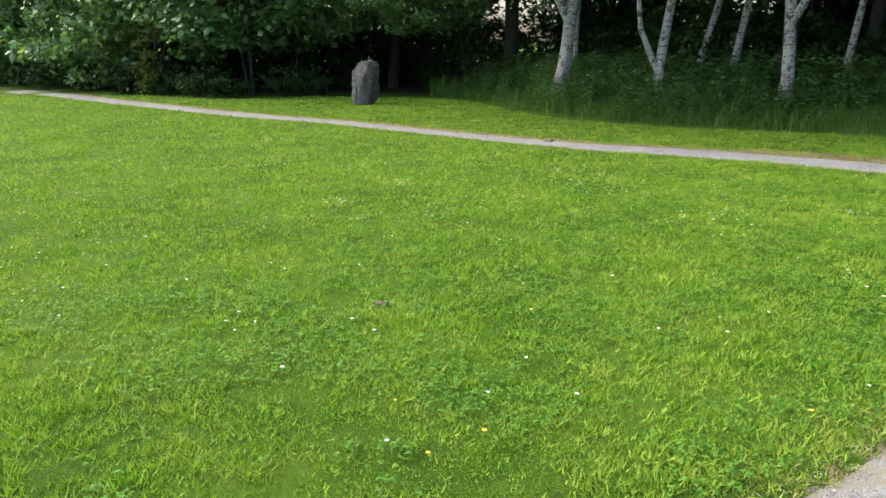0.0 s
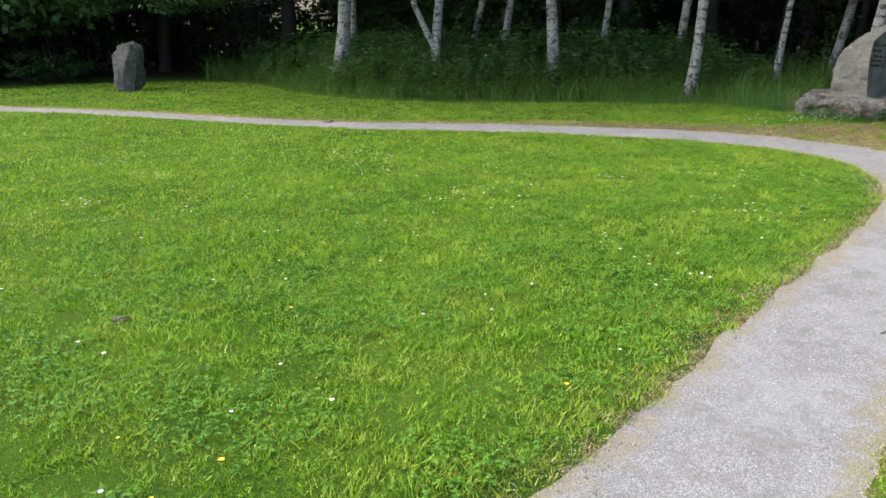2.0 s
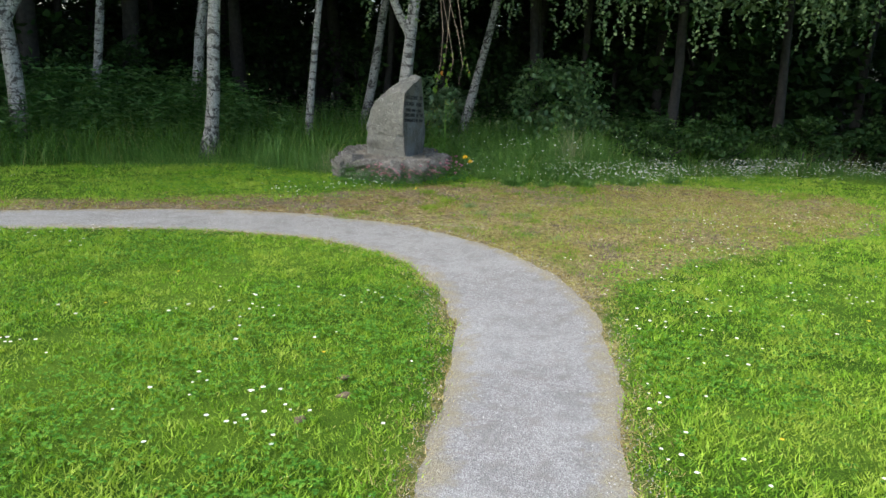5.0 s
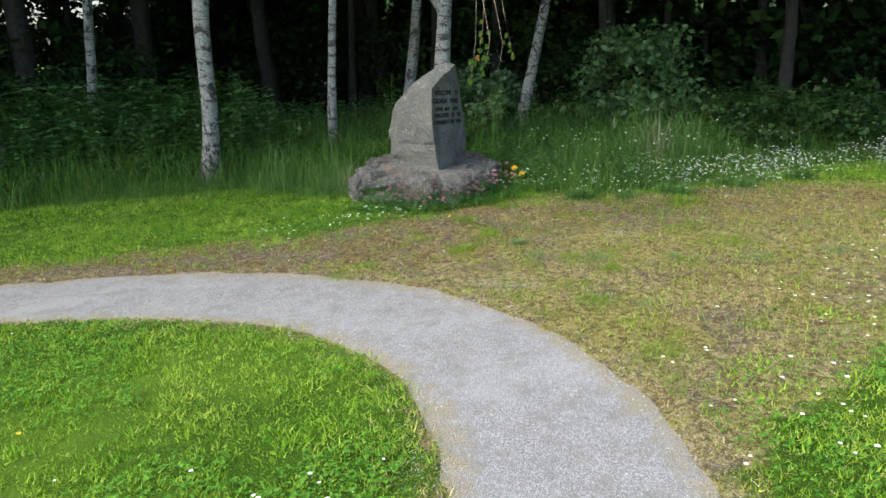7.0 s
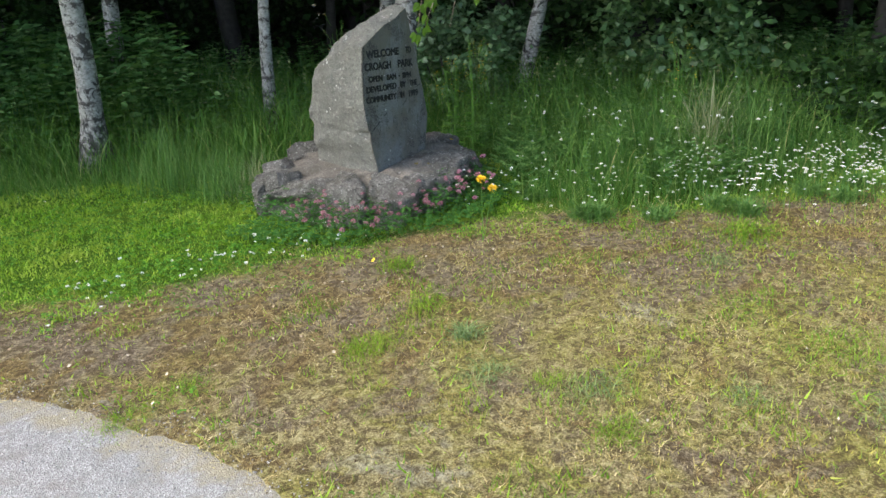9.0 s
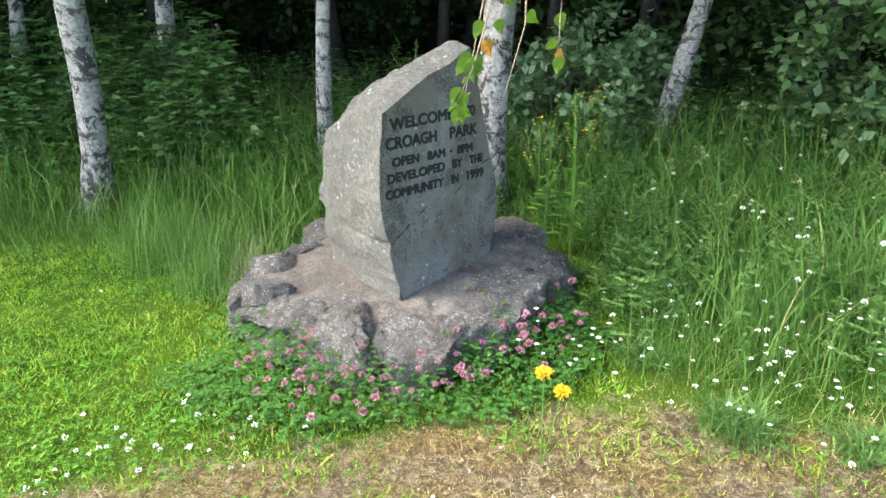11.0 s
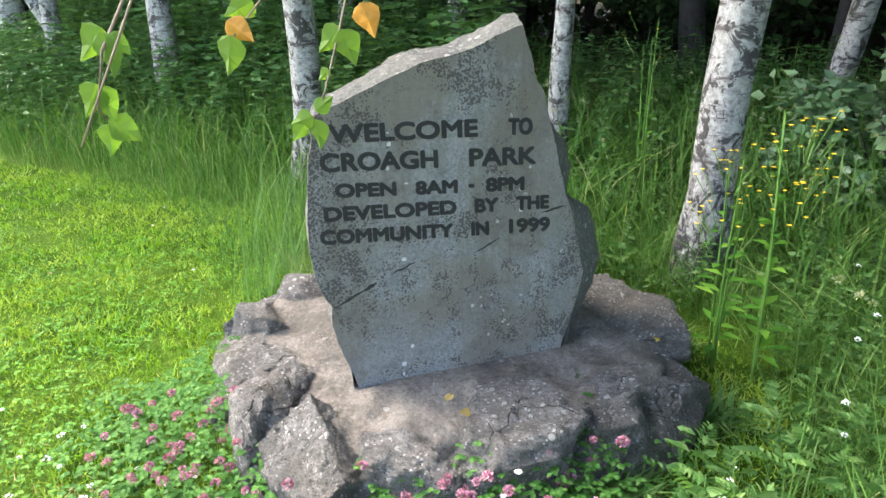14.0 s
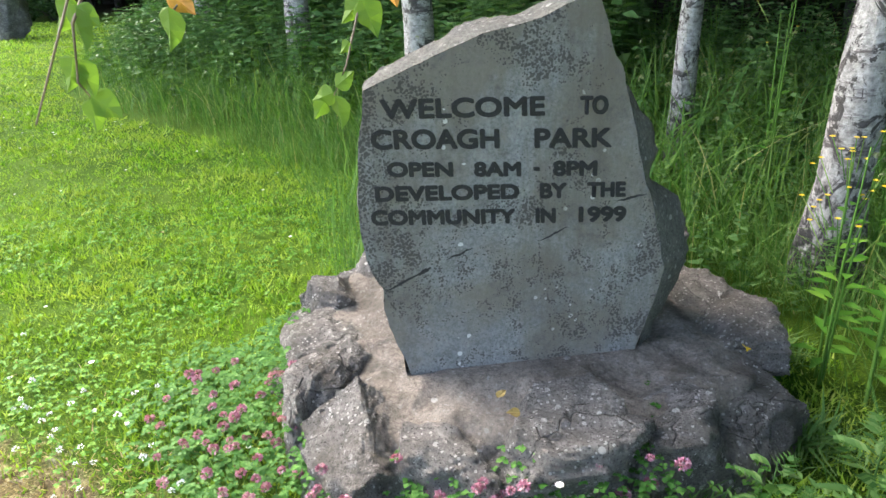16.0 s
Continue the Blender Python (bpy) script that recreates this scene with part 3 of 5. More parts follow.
def make_path():
    L = spline(WAY[::6], 18)
    t = np.gradient(L[:, :2], axis=0)
    t /= np.linalg.norm(t, axis=1)[:, None]
    nrm = np.stack((-t[:, 1], t[:, 0]), -1)
    k = 17
    rows = []
    for j in range(k):
        s = (j / (k - 1) - 0.5) * (L[:, 2] + 0.34)
        rows.append(L[:, :2] + nrm * s[:, None])
    P = np.stack(rows, 1)
    flat = P.reshape(-1, 2)
    cross = np.tile((np.arange(k) / (k - 1) - 0.5) ** 2, len(L))
    z = -0.008 - 0.05 * np.clip(cross - 0.12, 0, 1) + 0.006 * (value_noise(flat, 0.3, 9) - 0.5)
    idx = np.arange(len(L) * k).reshape(len(L), k)
    F = np.stack((idx[:-1, :-1], idx[1:, :-1], idx[1:, 1:], idx[:-1, 1:]), -1).reshape(-1, 4)
    me = mesh_np("footpath", np.column_stack((flat, z)), F[:, ::-1], M_gravel)
    side = np.clip(1 + path_gap(flat) / 0.22, 0, 1).astype(np.float32)
    me.attributes.new("verge", "FLOAT", "POINT").data.foreach_set("value", side)
    ob = new("footpath", smooth(me))
    return tagged(ob, "narrow pale grey stone-dust footpath curving round the lawn", "footpath", kind="structure")


make_ground()
make_path()


# ---- the inscribed stone on its plinth ----
FACE = [(0.01, 1.03), (0.15, 1.085), (0.29, 1.135), (0.43, 1.165), (0.49, 1.19), (0.565, 1.215), (0.578, 1.16), (0.598, 1.09), (0.628, 1.02),
        (0.655, 0.93), (0.672, 0.84), (0.69, 0.77), (0.715, 0.69), (0.738, 0.6), (0.762, 0.5), (0.735, 0.39), (0.655, 0.15), (0.52, 0.15), (0.39, 0.15),
        (0.25, 0.15), (0.098, 0.15), (0.036, 0.36), (0.01, 0.46), (0.012, 0.515), (-0.02, 0.585), (-0.028, 0.68), (-0.025, 0.78), (-0.012, 0.91)]
WORDS = [("WELCOME", 0.043, 0.437, 0.960, -0.055, 0.046), ("TO", 0.521, 0.593, 0.960, -0.055, 0.044),
         ("CROAGH", 0.015, 0.325, 0.888, -0.073, 0.047), ("PARK", 0.409, 0.605, 0.888, -0.073, 0.047),
         ("OPEN", 0.047, 0.209, 0.820, -0.083, 0.036), ("8AM", 0.258, 0.377, 0.820, -0.083, 0.036), ("-", 0.406, 0.424, 0.820, -0.083, 0.036),
         ("8PM", 0.455, 0.570, 0.820, -0.083, 0.038), ("DEVELOPED", 0.013, 0.372, 0.757, -0.071, 0.038), ("BY", 0.422, 0.493, 0.757, -0.071, 0.038),
         ("THE", 0.543, 0.646, 0.757, -0.071, 0.038), ("COMMUNITY", -0.002, 0.361, 0.695, -0.081, 0.038), ("IN", 0.411, 0.465, 0.695, -0.081, 0.038),
         ("1999", 0.523, 0.650, 0.695, -0.081, 0.041)]


def stone_xyz(u, z, depth):
    p = STONE_O + STONE_U * u - STONE_N * depth
    return Vector((p[0], p[1], z))


def make_memorial():
    thing = new("memorial_stone")
    thing.matrix_world = pose(9.3, 9.3, 0.235)
    inv = thing.matrix_world.inverted()
    ring = []
    n = len(FACE)
    for i in range(n):
        a, b = Vector(FACE[i]), Vector(FACE[(i + 1) % n])
        m = max(1, int((b - a).length / 0.022))
        for k in range(m):
            q = a.lerp(b, k / m)
            nudge = noise.noise(Vector((q.x * 16, q.y * 16, 4))) * 0.006 + noise.noise(Vector((q.x * 45, q.y * 45, 9))) * 0.003
            ring.append((q.x + nudge, q.y + nudge if q.y > 0.3 else q.y))
    depths = [0.0, 0.012] + [0.035 + 0.525 * i / 19 for i in range(20)]
    bm = bmesh.new()
    rows = []
    cu, cz = 0.36, 0.62
    for d in depths:
        t = d / 0.56
        row = []
        for u, z in ring:
            left = max(0.0, min(1.0, (0.36 - u) / 0.38))
            right = max(0.0, min(1.0, (u - 0.36) / 0.38))
            uu = u + left * (0.2 * t ** 1.3) + right * (float(np.interp(z, (0.3, 0.45, 0.64, 0.72, 0.79, 0.86, 0.97, 1.05), (0.1, 0.16, 0.16, 0.05, 0.13, 0.14, 0.06, 0.03))) * math.sin(min(1, t * 2.9) * math.pi * 0.5) - 0.34 * t ** 2)
            crest = float(np.interp(d, (0.0, 0.06, 0.15, 0.22, 0.3, 0.36, 0.45, 0.52, 0.56), (1.2, 1.2, 1.18, 1.16, 1.12, 1.05, 0.99, 0.87, 0.72)))
            zz = z if z < 0.55 else 0.55 + (z - 0.55) * (crest - 0.55) / 0.65
            if z > 0.95:
                zz += 0.012 * math.sin(min(1, t * 5) * math.pi / 2) * (1 - t)
            if d > 0:
                w = Vector((uu * 5, zz * 5, d * 5))
                amp = 0.036 * min(1, d / 0.09) + 0.004
                off = noise.noise(w) * amp * 0.9 - (noise.turbulence(w * 0.9, 5, True) - 0.6) * amp * 0.9 + noise.noise(w * 9) * amp * 0.15
                dirn = Vector((uu - cu, zz - cz)).normalized()
                uu, zz = uu + dirn.x * off, zz + dirn.y * off
            if z < 0.3:
                zz = 0.15
            row.append(bm.verts.new(inv @ stone_xyz(uu, zz, d + (0.02 * noise.noise(Vector((u * 9, z * 9, d * 9))) if d > 0.05 else 0))))
        rows.append(row)
    k = len(ring)
    for r in range(len(rows) - 1):
        for i in range(k):
            bm.faces.new((rows[r][i], rows[r][(i + 1) % k], rows[r + 1][(i + 1) % k], rows[r + 1][i]))
    bm.faces.new(rows[-1])
    bmesh.ops.recalc_face_normals(bm, faces=bm.faces)
    part("boulder", bm, M_side, thing, "rough grey weathered boulder body")
    bm = bmesh.new()
    bm.faces.new([bm.verts.new(inv @ stone_xyz(u, z, -0.002)) for u, z in ring])
    low = [bm.verts.new(inv @ stone_xyz(u, z, 0.004)) for u, z in ring]
    bm.verts.ensure_lookup_table()
    for i in range(k):
        bm.faces.new((bm.verts[i], low[i], low[(i + 1) % k], bm.verts[(i + 1) % k]))
    bmesh.ops.recalc_face_normals(bm, faces=bm.faces)
    part("sawn_face", bm, M_face, thing, "flat sawn grey face with dark pitting")
    for text, u0, u1, z0, slope, h in WORDS:
        cur = bpy.data.curves.new("word", "FONT")
        cur.body = text
        cur.extrude = 0.5
        tmp = new("word_source", cur)
        src = bpy.data.meshes.new_from_object(tmp.evaluated_get(bpy.context.evaluated_depsgraph_get()))
        bpy.data.objects.remove(tmp)
        co = np.zeros(len(src.vertices) * 3)
        src.vertices.foreach_get("co", co)
        co = co.reshape(-1, 3)
        src.calc_loop_triangles()
        tri = np.zeros(len(src.loop_triangles) * 3, int)
        src.loop_triangles.foreach_get("vertices", tri)
        lo, hi = co.min(0), co.max(0)
        span = (hi - lo)
        fx = (co[:, 0] - lo[0]) / span[0]
        fy = (co[:, 1] - lo[1]) / span[1] if text != "-" else 0.42 + 0.16 * (co[:, 1] - lo[1]) / span[1]
        bold = []
        for k, (du, dz) in enumerate(((-0.0024, 0.0006), (-0.0012, -0.0006), (0.0, 0.0014), (0.0012, -0.0014), (0.0024, -0.0006), (0.0018, 0.001), (-0.0018, -0.001))):
            u = u0 + 0.0036 + fx * (u1 - u0 - 0.0072) + du * 1.2
            z = z0 + slope * (u - 0.02) + 0.0014 + fy * (h - 0.0028) + dz * 1.9
            dep = np.where(co[:, 2] > 0, -0.0032 - 0.0002 * k, 0.0)
            bold.append((np.array([tuple(inv @ stone_xyz(a, b, c)) for a, b, c in zip(u, z, dep)]), tri.reshape(-1, 3)))
        part("inscribed_word", mesh_np("inscribed_word", *join(bold), M_letter), M_letter, thing, "black painted capitals reading " + text)
    # the crack across the lower face
    for u0, z0, u1, z1, w in ((0.02, 0.513, 0.115, 0.555, 0.007), (0.1, 0.548, 0.14, 0.567, 0.011), (0.18, 0.585, 0.25, 0.61, 0.006), (0.42, 0.61, 0.5, 0.645, 0.005), (0.62, 0.7, 0.7, 0.715, 0.006)):
        bm = bmesh.new()
        top, bot = [], []
        for i in range(9):
            t = i / 8
            u, z = u0 + (u1 - u0) * t, z0 + (z1 - z0) * t + 0.004 * noise.noise(Vector((t * 6, u0 * 30, 1)))
            ww = w * (0.15 + math.sin(t * math.pi)) * 0.5
            top.append(bm.verts.new(inv @ stone_xyz(u, z + ww, -0.0028)))
            bot.append(bm.verts.new(inv @ stone_xyz(u, z - ww, -0.0028)))
        for i in range(8):
            bm.faces.new((bot[i], bot[i + 1], top[i + 1], top[i]))
        part("crack", bm, M_letter, thing, "dark crack in the stone face")
    return tagged(thing, "upright grey boulder with a sawn inscribed face, on a rock plinth", "memorial stone")


def rock_mesh(name, size, seed, mat, cuts_n=7, rough=1.0, n=17):
    """A squarish broken rock: a rounded block with random flat breaks and a grainy skin."""
    r = random.Random(seed)
    cuts = []
    for _ in range(cuts_n):
        d = Vector((r.gauss(0, 1), r.gauss(0, 1), r.gauss(0, 0.8))).normalized()
        cuts.append((d, r.uniform(0.72, 1.0)))
    off = Vector((seed * 3.7, seed * 1.3, seed * 2.1))
    bm = bmesh.new()
    bmesh.ops.create_cube(bm, size=2.0)
    bmesh.ops.subdivide_edges(bm, edges=bm.edges, cuts=n, use_grid_fill=True)
    for v in bm.verts:
        c = v.co
        q = (abs(c.x) ** 5 + abs(c.y) ** 5 + abs(c.z) ** 5) ** 0.2
        p = c / q
        for d, h in cuts:
            k = p.dot(d)
            if k > h:
                p = p - d * (k - h)
        g = noise.noise(p * 1.3 + off) * 0.08 - (noise.turbulence(p * 1.7 + off, 4, True) - 0.6) * 0.2 * rough + noise.noise(p * 17 + off) * 0.03 * rough
        p = p * (1 + g)
        v.co = Vector((p.x * size[0], p.y * size[1], p.z * size[2]))
    me = bpy.data.meshes.new(name)
    bm.normal_update()
    bm.to_mesh(me)
    bm.free()
    me.materials.append(mat)
    return smooth(me)


def make_plinth():
    thing = new("stone_plinth")
    thing.matrix_world = pose(PLINTH_C[0], PLINTH_C[1], 0)
    bm = bmesh.new()
    k = 220

    def rim(a):
        c, s = math.cos(a), math.sin(a)
        r = 1 / ((abs(c) / (0.685 if c > 0 else 0.71)) ** 3.4 + (abs(s) / 0.64) ** 3.4) ** (1 / 3.4)
        return r * (1 + 0.04 * noise.noise(Vector((c * 2.5, s * 2.5, 3))))
    rows = []
    prof_s = np.linspace(0, 1, 30)
    prof_f = np.interp(prof_s, (0, 0.2, 0.35, 0.45, 0.55, 0.7, 1.0), (1.03, 1.025, 1.01, 0.985, 0.92, 0.7, 0.2))
    prof_z = np.interp(prof_s, (0, 0.2, 0.35, 0.45, 0.55, 0.7, 1.0), (-0.05, 0.08, 0.165, 0.2, 0.228, 0.256, 0.262))
    for f, z in zip(prof_f, prof_z):
        row = []
        for i in range(k):
            a = 2 * math.pi * i / k
            r = rim(a) * f * 0.89
            p = STONE_U * r * math.cos(a) + STONE_N * r * math.sin(a)
            w = Vector((p[0] * 4, p[1] * 4, z * 4))
            d = noise.noise(w) * 0.03 - (noise.turbulence(w * 1.6, 5, True) - 0.6) * 0.07 + noise.noise(w * 12) * 0.012
            row.append(bm.verts.new((p[0] * (1 + d), p[1] * (1 + d), z + (d * 0.6 if f > 0.6 else 0.0))))
        rows.append(row)
    for r in range(len(rows) - 1):
        for i in range(k):
            bm.faces.new((rows[r][i], rows[r][(i + 1) % k], rows[r + 1][(i + 1) % k], rows[r + 1][i]))
    bm.faces.new(rows[-1])
    bmesh.ops.recalc_face_normals(bm, faces=bm.faces)
    part("mortar_bed", bm, M_mortar, thing, "weathered buff mortar top", True)
    r = random.Random(5)
    a, i = 0.0, 0
    while a < 2 * math.pi - 0.1:
        step = r.uniform(0.28, 0.56)
        mid = a + step / 2
        R = rim(mid)
        half = R * step * 0.6
        nrm = STONE_U * math.cos(mid) / 0.715 + STONE_N * math.sin(mid) / 0.64
        turn = math.degrees(math.atan2(nrm[1], nrm[0]))
        up = r.uniform(0.225, 0.285)
        tiers = ((0.0, up),) if r.random() < 0.72 else ((-0.01, 0.12), (0.115, up))
        for z0, z1 in tiers:
            q = R * r.uniform(0.83, 0.88)
            p = STONE_U * q * math.cos(mid) + STONE_N * q * math.sin(mid)
            me = rock_mesh("rock", (r.uniform(0.11, 0.16), half * r.uniform(0.95, 1.1), (z1 - z0) * 0.57), 20 + i, M_rock, 9, 1.1, 24)
            me.polygons.foreach_set("use_smooth", [False] * len(me.polygons))
            ob = part("rock", me, M_rock, thing)
            ob.matrix_local = pose(p[0], p[1], (z0 + z1) / 2 - 0.012, r.uniform(-5, 5), r.uniform(-5, 5), turn + r.uniform(-9, 9))
            i += 1
        a += step
    for u, n, z, s, seed in ((0.6, -0.42, 0.27, (0.13, 0.1, 0.09), 61), (-0.6, -0.3, 0.22, (0.12, 0.09, 0.07), 62), (-0.42, -0.44, 0.23, (0.11, 0.1, 0.06), 63), (-0.5, 0.5, 0.06, (0.16, 0.1, 0.11), 64)):
        p = STONE_U * u + STONE_N * n
        ob = part("rock", rock_mesh("rock", s, seed, M_rock, 9), M_rock, thing)
        ob.matrix_local = pose(p[0], p[1], z, 0, 0, seed * 37)
    return tagged(thing, "low round plinth of rough grey rocks set in mortar", "plinth")


make_plinth()
make_memorial()


def make_menhir():
    me = rock_mesh("standing_stone", (0.31, 0.24, 0.54), 7, M_menhir, 9, 1.1, 20)
    ob = new("standing_stone", me)
    ob.matrix_world = pose(-1.85, 18.05, 0.47, 0, 3, 14)
    return tagged(ob, "rough grey standing stone on mown grass before dark trees", "standing stone")


make_menhir()


def box(sx, sy, sz, bev=0.006):
    bm = bmesh.new()
    bmesh.ops.create_cube(bm, size=1)
    bmesh.ops.scale(bm, vec=(sx, sy, sz), verts=bm.verts)
    bmesh.ops.bevel(bm, geom=bm.edges, offset=bev, segments=2, affect="EDGES")
    return bm


def make_bench():
    thing = new("park_bench")
    thing.matrix_world = pose(-9.5, 22.4, 0, 0, 0, 24)
    for y in (-0.1, 0.06):
        o = part("seat_plank", box(1.0, 0.14, 0.05), M_wood, thing)
        o.location = (0, y, 0.43)
    for x in (-0.38, 0.38):
        o = part("leg", box(0.09, 0.3, 0.42), M_wood, thing)
        o.location = (x, -0.02, 0.2)
    return tagged(thing, "small grey weathered wooden bench beside the shrubs", "bench")


make_bench()


# ---- trees ----
def leaf_cloud(count, spread, size, droop=0.3, clumps=24, seed=0, shell=0.55, flat=1.0):
    """Leaves in clumps through an egg-shaped crown of the given half sizes, base at z 0."""
    g = np.random.default_rng(seed)
    d = g.normal(size=(clumps, 3))
    d /= np.linalg.norm(d, axis=1)[:, None]
    rad = shell + (1 - shell) * g.random(clumps) ** 0.6
    cen = d * rad[:, None] * np.array(spread)
    who = g.integers(0, clumps, count)
    csz = g.uniform(0.14, 0.3, clumps) * min(spread[0], spread[2]) * 1.25
    pos = cen[who] + g.normal(size=(count, 3)) * csz[who][:, None] * np.array((1, 1, 0.55 * flat)) * 0.6
    pos[:, 2] += spread[2]
    pos[:, 2] = np.maximum(pos[:, 2], 0.03 + 0.25 * g.random(count))
    along = g.normal(size=(count, 3))
    along[:, 2] = along[:, 2] * 0.5 - droop
    along /= np.linalg.norm(along, axis=1)[:, None]
    side = np.cross(along, g.normal(size=(count, 3)) * 0.6 + np.array((0, 0, 1.0)))
    side /= np.linalg.norm(side, axis=1)[:, None] + 1e-9
    ln = size * g.uniform(0.6, 1.35, count)[:, None]
    up = np.cross(along, side)
    m = pos + along * ln * 0.45
    w = ln * 0.33
    v = np.stack((pos, m + side * w + up * w * 0.3, pos + along * ln, m - side * w + up * w * 0.3), 1).reshape(-1, 3)
    b = np.arange(count)[:, None] * 4
    f = np.concatenate((b + np.array((0, 1, 2)), b + np.array((0, 2, 3))), 1).reshape(-1, 3)
    return v, f, cen + np.array((0, 0, spread[2]))


def strands(count, top_r, z0, z1, size, seed):
    """Hanging birch twigs: leaves strung along drooping lines."""
    g = np.random.default_rng(seed)
    vs, fs, tw, at = [], [], [], 0
    for _ in range(count):
        a, r = g.uniform(0, 2 * math.pi), top_r * math.sqrt(g.random())
        x, y = r * math.cos(a), r * math.sin(a)
        length = g.uniform(0.5, 1.0) * (z1 - z0)
        dx, dy = g.normal(size=2) * 0.12
        line = []
        for i in range(int(length / 0.055)):
            t = i * 0.055
            p = np.array((x + dx * t, y + dy * t, z1 - t))
            line.append(p)
            al = g.normal(size=3) * 0.6 + np.array((0, 0, -0.7))
            v, f = leaf_at(p, al, np.cross(al, g.normal(size=3)), size * g.uniform(0.7, 1.2), size * 0.75)
            vs.append(v)
            fs.append(f + at)
            at += len(v)
        if len(line) > 2:
            tw.append(tube([line[0], line[len(line) // 2], line[-1]], (0.004, 0.003, 0.0015), 3))
    return np.concatenate(vs), np.concatenate(fs), join(tw)


_v, _f, _ = leaf_cloud(2600, (1.5, 1.5, 2.1), 0.13, 0.5, 46, 11, 0.45)
BIRCH_CROWN = mesh_np("crown", _v, _f, M_birchleaf)
# leaf mass for unseen crowns added above the view to block sun and sky
_v, _f, _ = leaf_cloud(3600, (1.6, 1.6, 1.5), 0.2, 0.3, 60, 13, 0.3)
SHADE_CANOPY = mesh_np("crown", _v, _f, M_birchleaf)
_v, _f, _ = strands(46, 1.5, 2.1, 4.2, 0.075, 12)
BIRCH_STRANDS = mesh_np("hanging_leaves", _v, _f, M_birchleaf)


def birch(x, y, r, lean=(0, 0), fork=0.0, height=6.0, seed=0, hanging=False, side=1, crook=0.05):
    """A silver birch: leaning trunk, a forked limb where seen, small boughs and a light crown."""
    thing = new("birch_tree")
    thing.matrix_world = pose(x, y, -0.03)
    g = random.Random(seed)
    pts, rad = [], []
    for i in range(15):
        t = i / 14
        z = height * t
        sway = crook * math.sin(z * 1.3 + seed) * min(1, z)
        pts.append((lean[0] * z + sway, lean[1] * z + sway * 0.5, z))
        rad.append(r * (1 - 0.62 * t) * (1 + 0.55 * math.exp(-z * 5)))
    part("trunk", smooth(mesh_np("trunk", *tube(pts, rad, 14, 0.22, seed), M_birch)), M_birch, thing)
    nrm = Vector((lean[0], lean[1], 0))
    vr = Vector((0.72, -0.69, 0)) if nrm.length < 0.02 else nrm.normalized()
    if fork:
        i = min(range(15), key=lambda q: abs(pts[q][2] - fork))
        p = Vector(pts[i])
        d = -vr * side
        limb = [p, p + d * 0.16 + Vector((0, 0, 0.28)), p + d * 0.42 + Vector((0, 0, 0.85)), p + d * 0.6 + Vector((0, 0, 2.2))]
        part("limb", smooth(mesh_np("limb", *tube(limb, (r * 0.72, r * 0.62, r * 0.52, r * 0.3), 10, 0.15, seed + 4), M_birch)), M_birch, thing)
    for i in range(5):
        p = Vector(pts[7 + i])
        a = g.uniform(0, 6.28)
        d = Vector((math.cos(a), math.sin(a), 0.5))
        part("bough", smooth(mesh_np("bough", *tube([p, p + d * 0.7, p + d * 1.3 + Vector((0, 0, 0.2))], (r * 0.3, r * 0.2, r * 0.08), 6), M_birch)), M_birch, thing)
    top = Vector(pts[-1])
    o = part("crown", BIRCH_CROWN, M_birchleaf, thing, "light crown of small leaves above the view")
    o.matrix_local = pose(top.x, top.y, height - 2.6, 0, 0, seed * 50)
    # second crown, unseen, added to cut skylight; smaller where the stone needs light
    o = part("crown", BIRCH_CROWN, M_birchleaf, thing, "light crown of small leaves above the view")
    o.matrix_local = pose(top.x - 0.4, top.y - 0.6, height - 1.7, 0, 0, seed * 83) @ Matrix.Diagonal((1.8, 1.8, 1.5, 1) if x < 5.5 or x > 9.5 else (1.1, 1.1, 1.3, 1))
    # added crown out of view, set between the sun and the mown strip
    if x < 4.0:
        o = part("crown", SHADE_CANOPY, M_birchleaf, thing, "added unseen crown that shades the mown edge")
        o.matrix_local = pose(top.x - 2.5, top.y - 1.7, height - 2.4, 0, 0, seed * 61) @ Matrix.Diagonal((1.4, 1.4, 1.1, 1))
    # added crown out of view, keeps sun off the undergrowth on the right
    if 9.6 < x < 10.5:
        o = part("crown", SHADE_CANOPY, M_birchleaf, thing, "added unseen crown that shades the undergrowth")
        o.matrix_local = pose(top.x + 0.4, top.y + 0.8, height - 1.9, 0, 0, seed * 61) @ Matrix.Diagonal((1.6, 1.6, 1.1, 1))
    if hanging:
        o = part("hanging_leaves", BIRCH_STRANDS, M_birchleaf, thing, "drooping leafy twigs")
        o.matrix_local = pose(top.x * 0.6, top.y * 0.6, 0, 0, 0, seed * 31)
    return tagged(thing, "silver birch with peeling white bark and black fissures, in long grass", "tree", "birches along the wood's edge")


birch(2.5, 16.7, 0.16, (0.15, 0), 1.9, 6.5, 1, True)
birch(3.1, 18.7, 0.1, (0.06, 0), 0, 6, 2)
birch(4.29, 15.08, 0.1, (0.09, 0), 0.9, 6, 3)
birch(5.5, 17.0, 0.09, (0.2, 0), 0, 6, 4)
birch(5.9, 15.9, 0.09, (0.12, 0), 0, 6, 5)
birch(6.29, 13.7, 0.115, (-0.06, 0.04), 1.75, 6.2, 6)
birch(7.52, 14.7, 0.075, (0.14, -0.06), 0, 6, 7)
birch(8.07, 11.95, 0.095, (0.06, -0.06), 0, 6.2, 8)
birch(8.85, 13.82, 0.095, (0.08, -0.08), 0, 6, 9)
birch(9.68, 11.9, 0.06, (0.06, -0.06), 0, 5.5, 10, False, 1, 0.03)
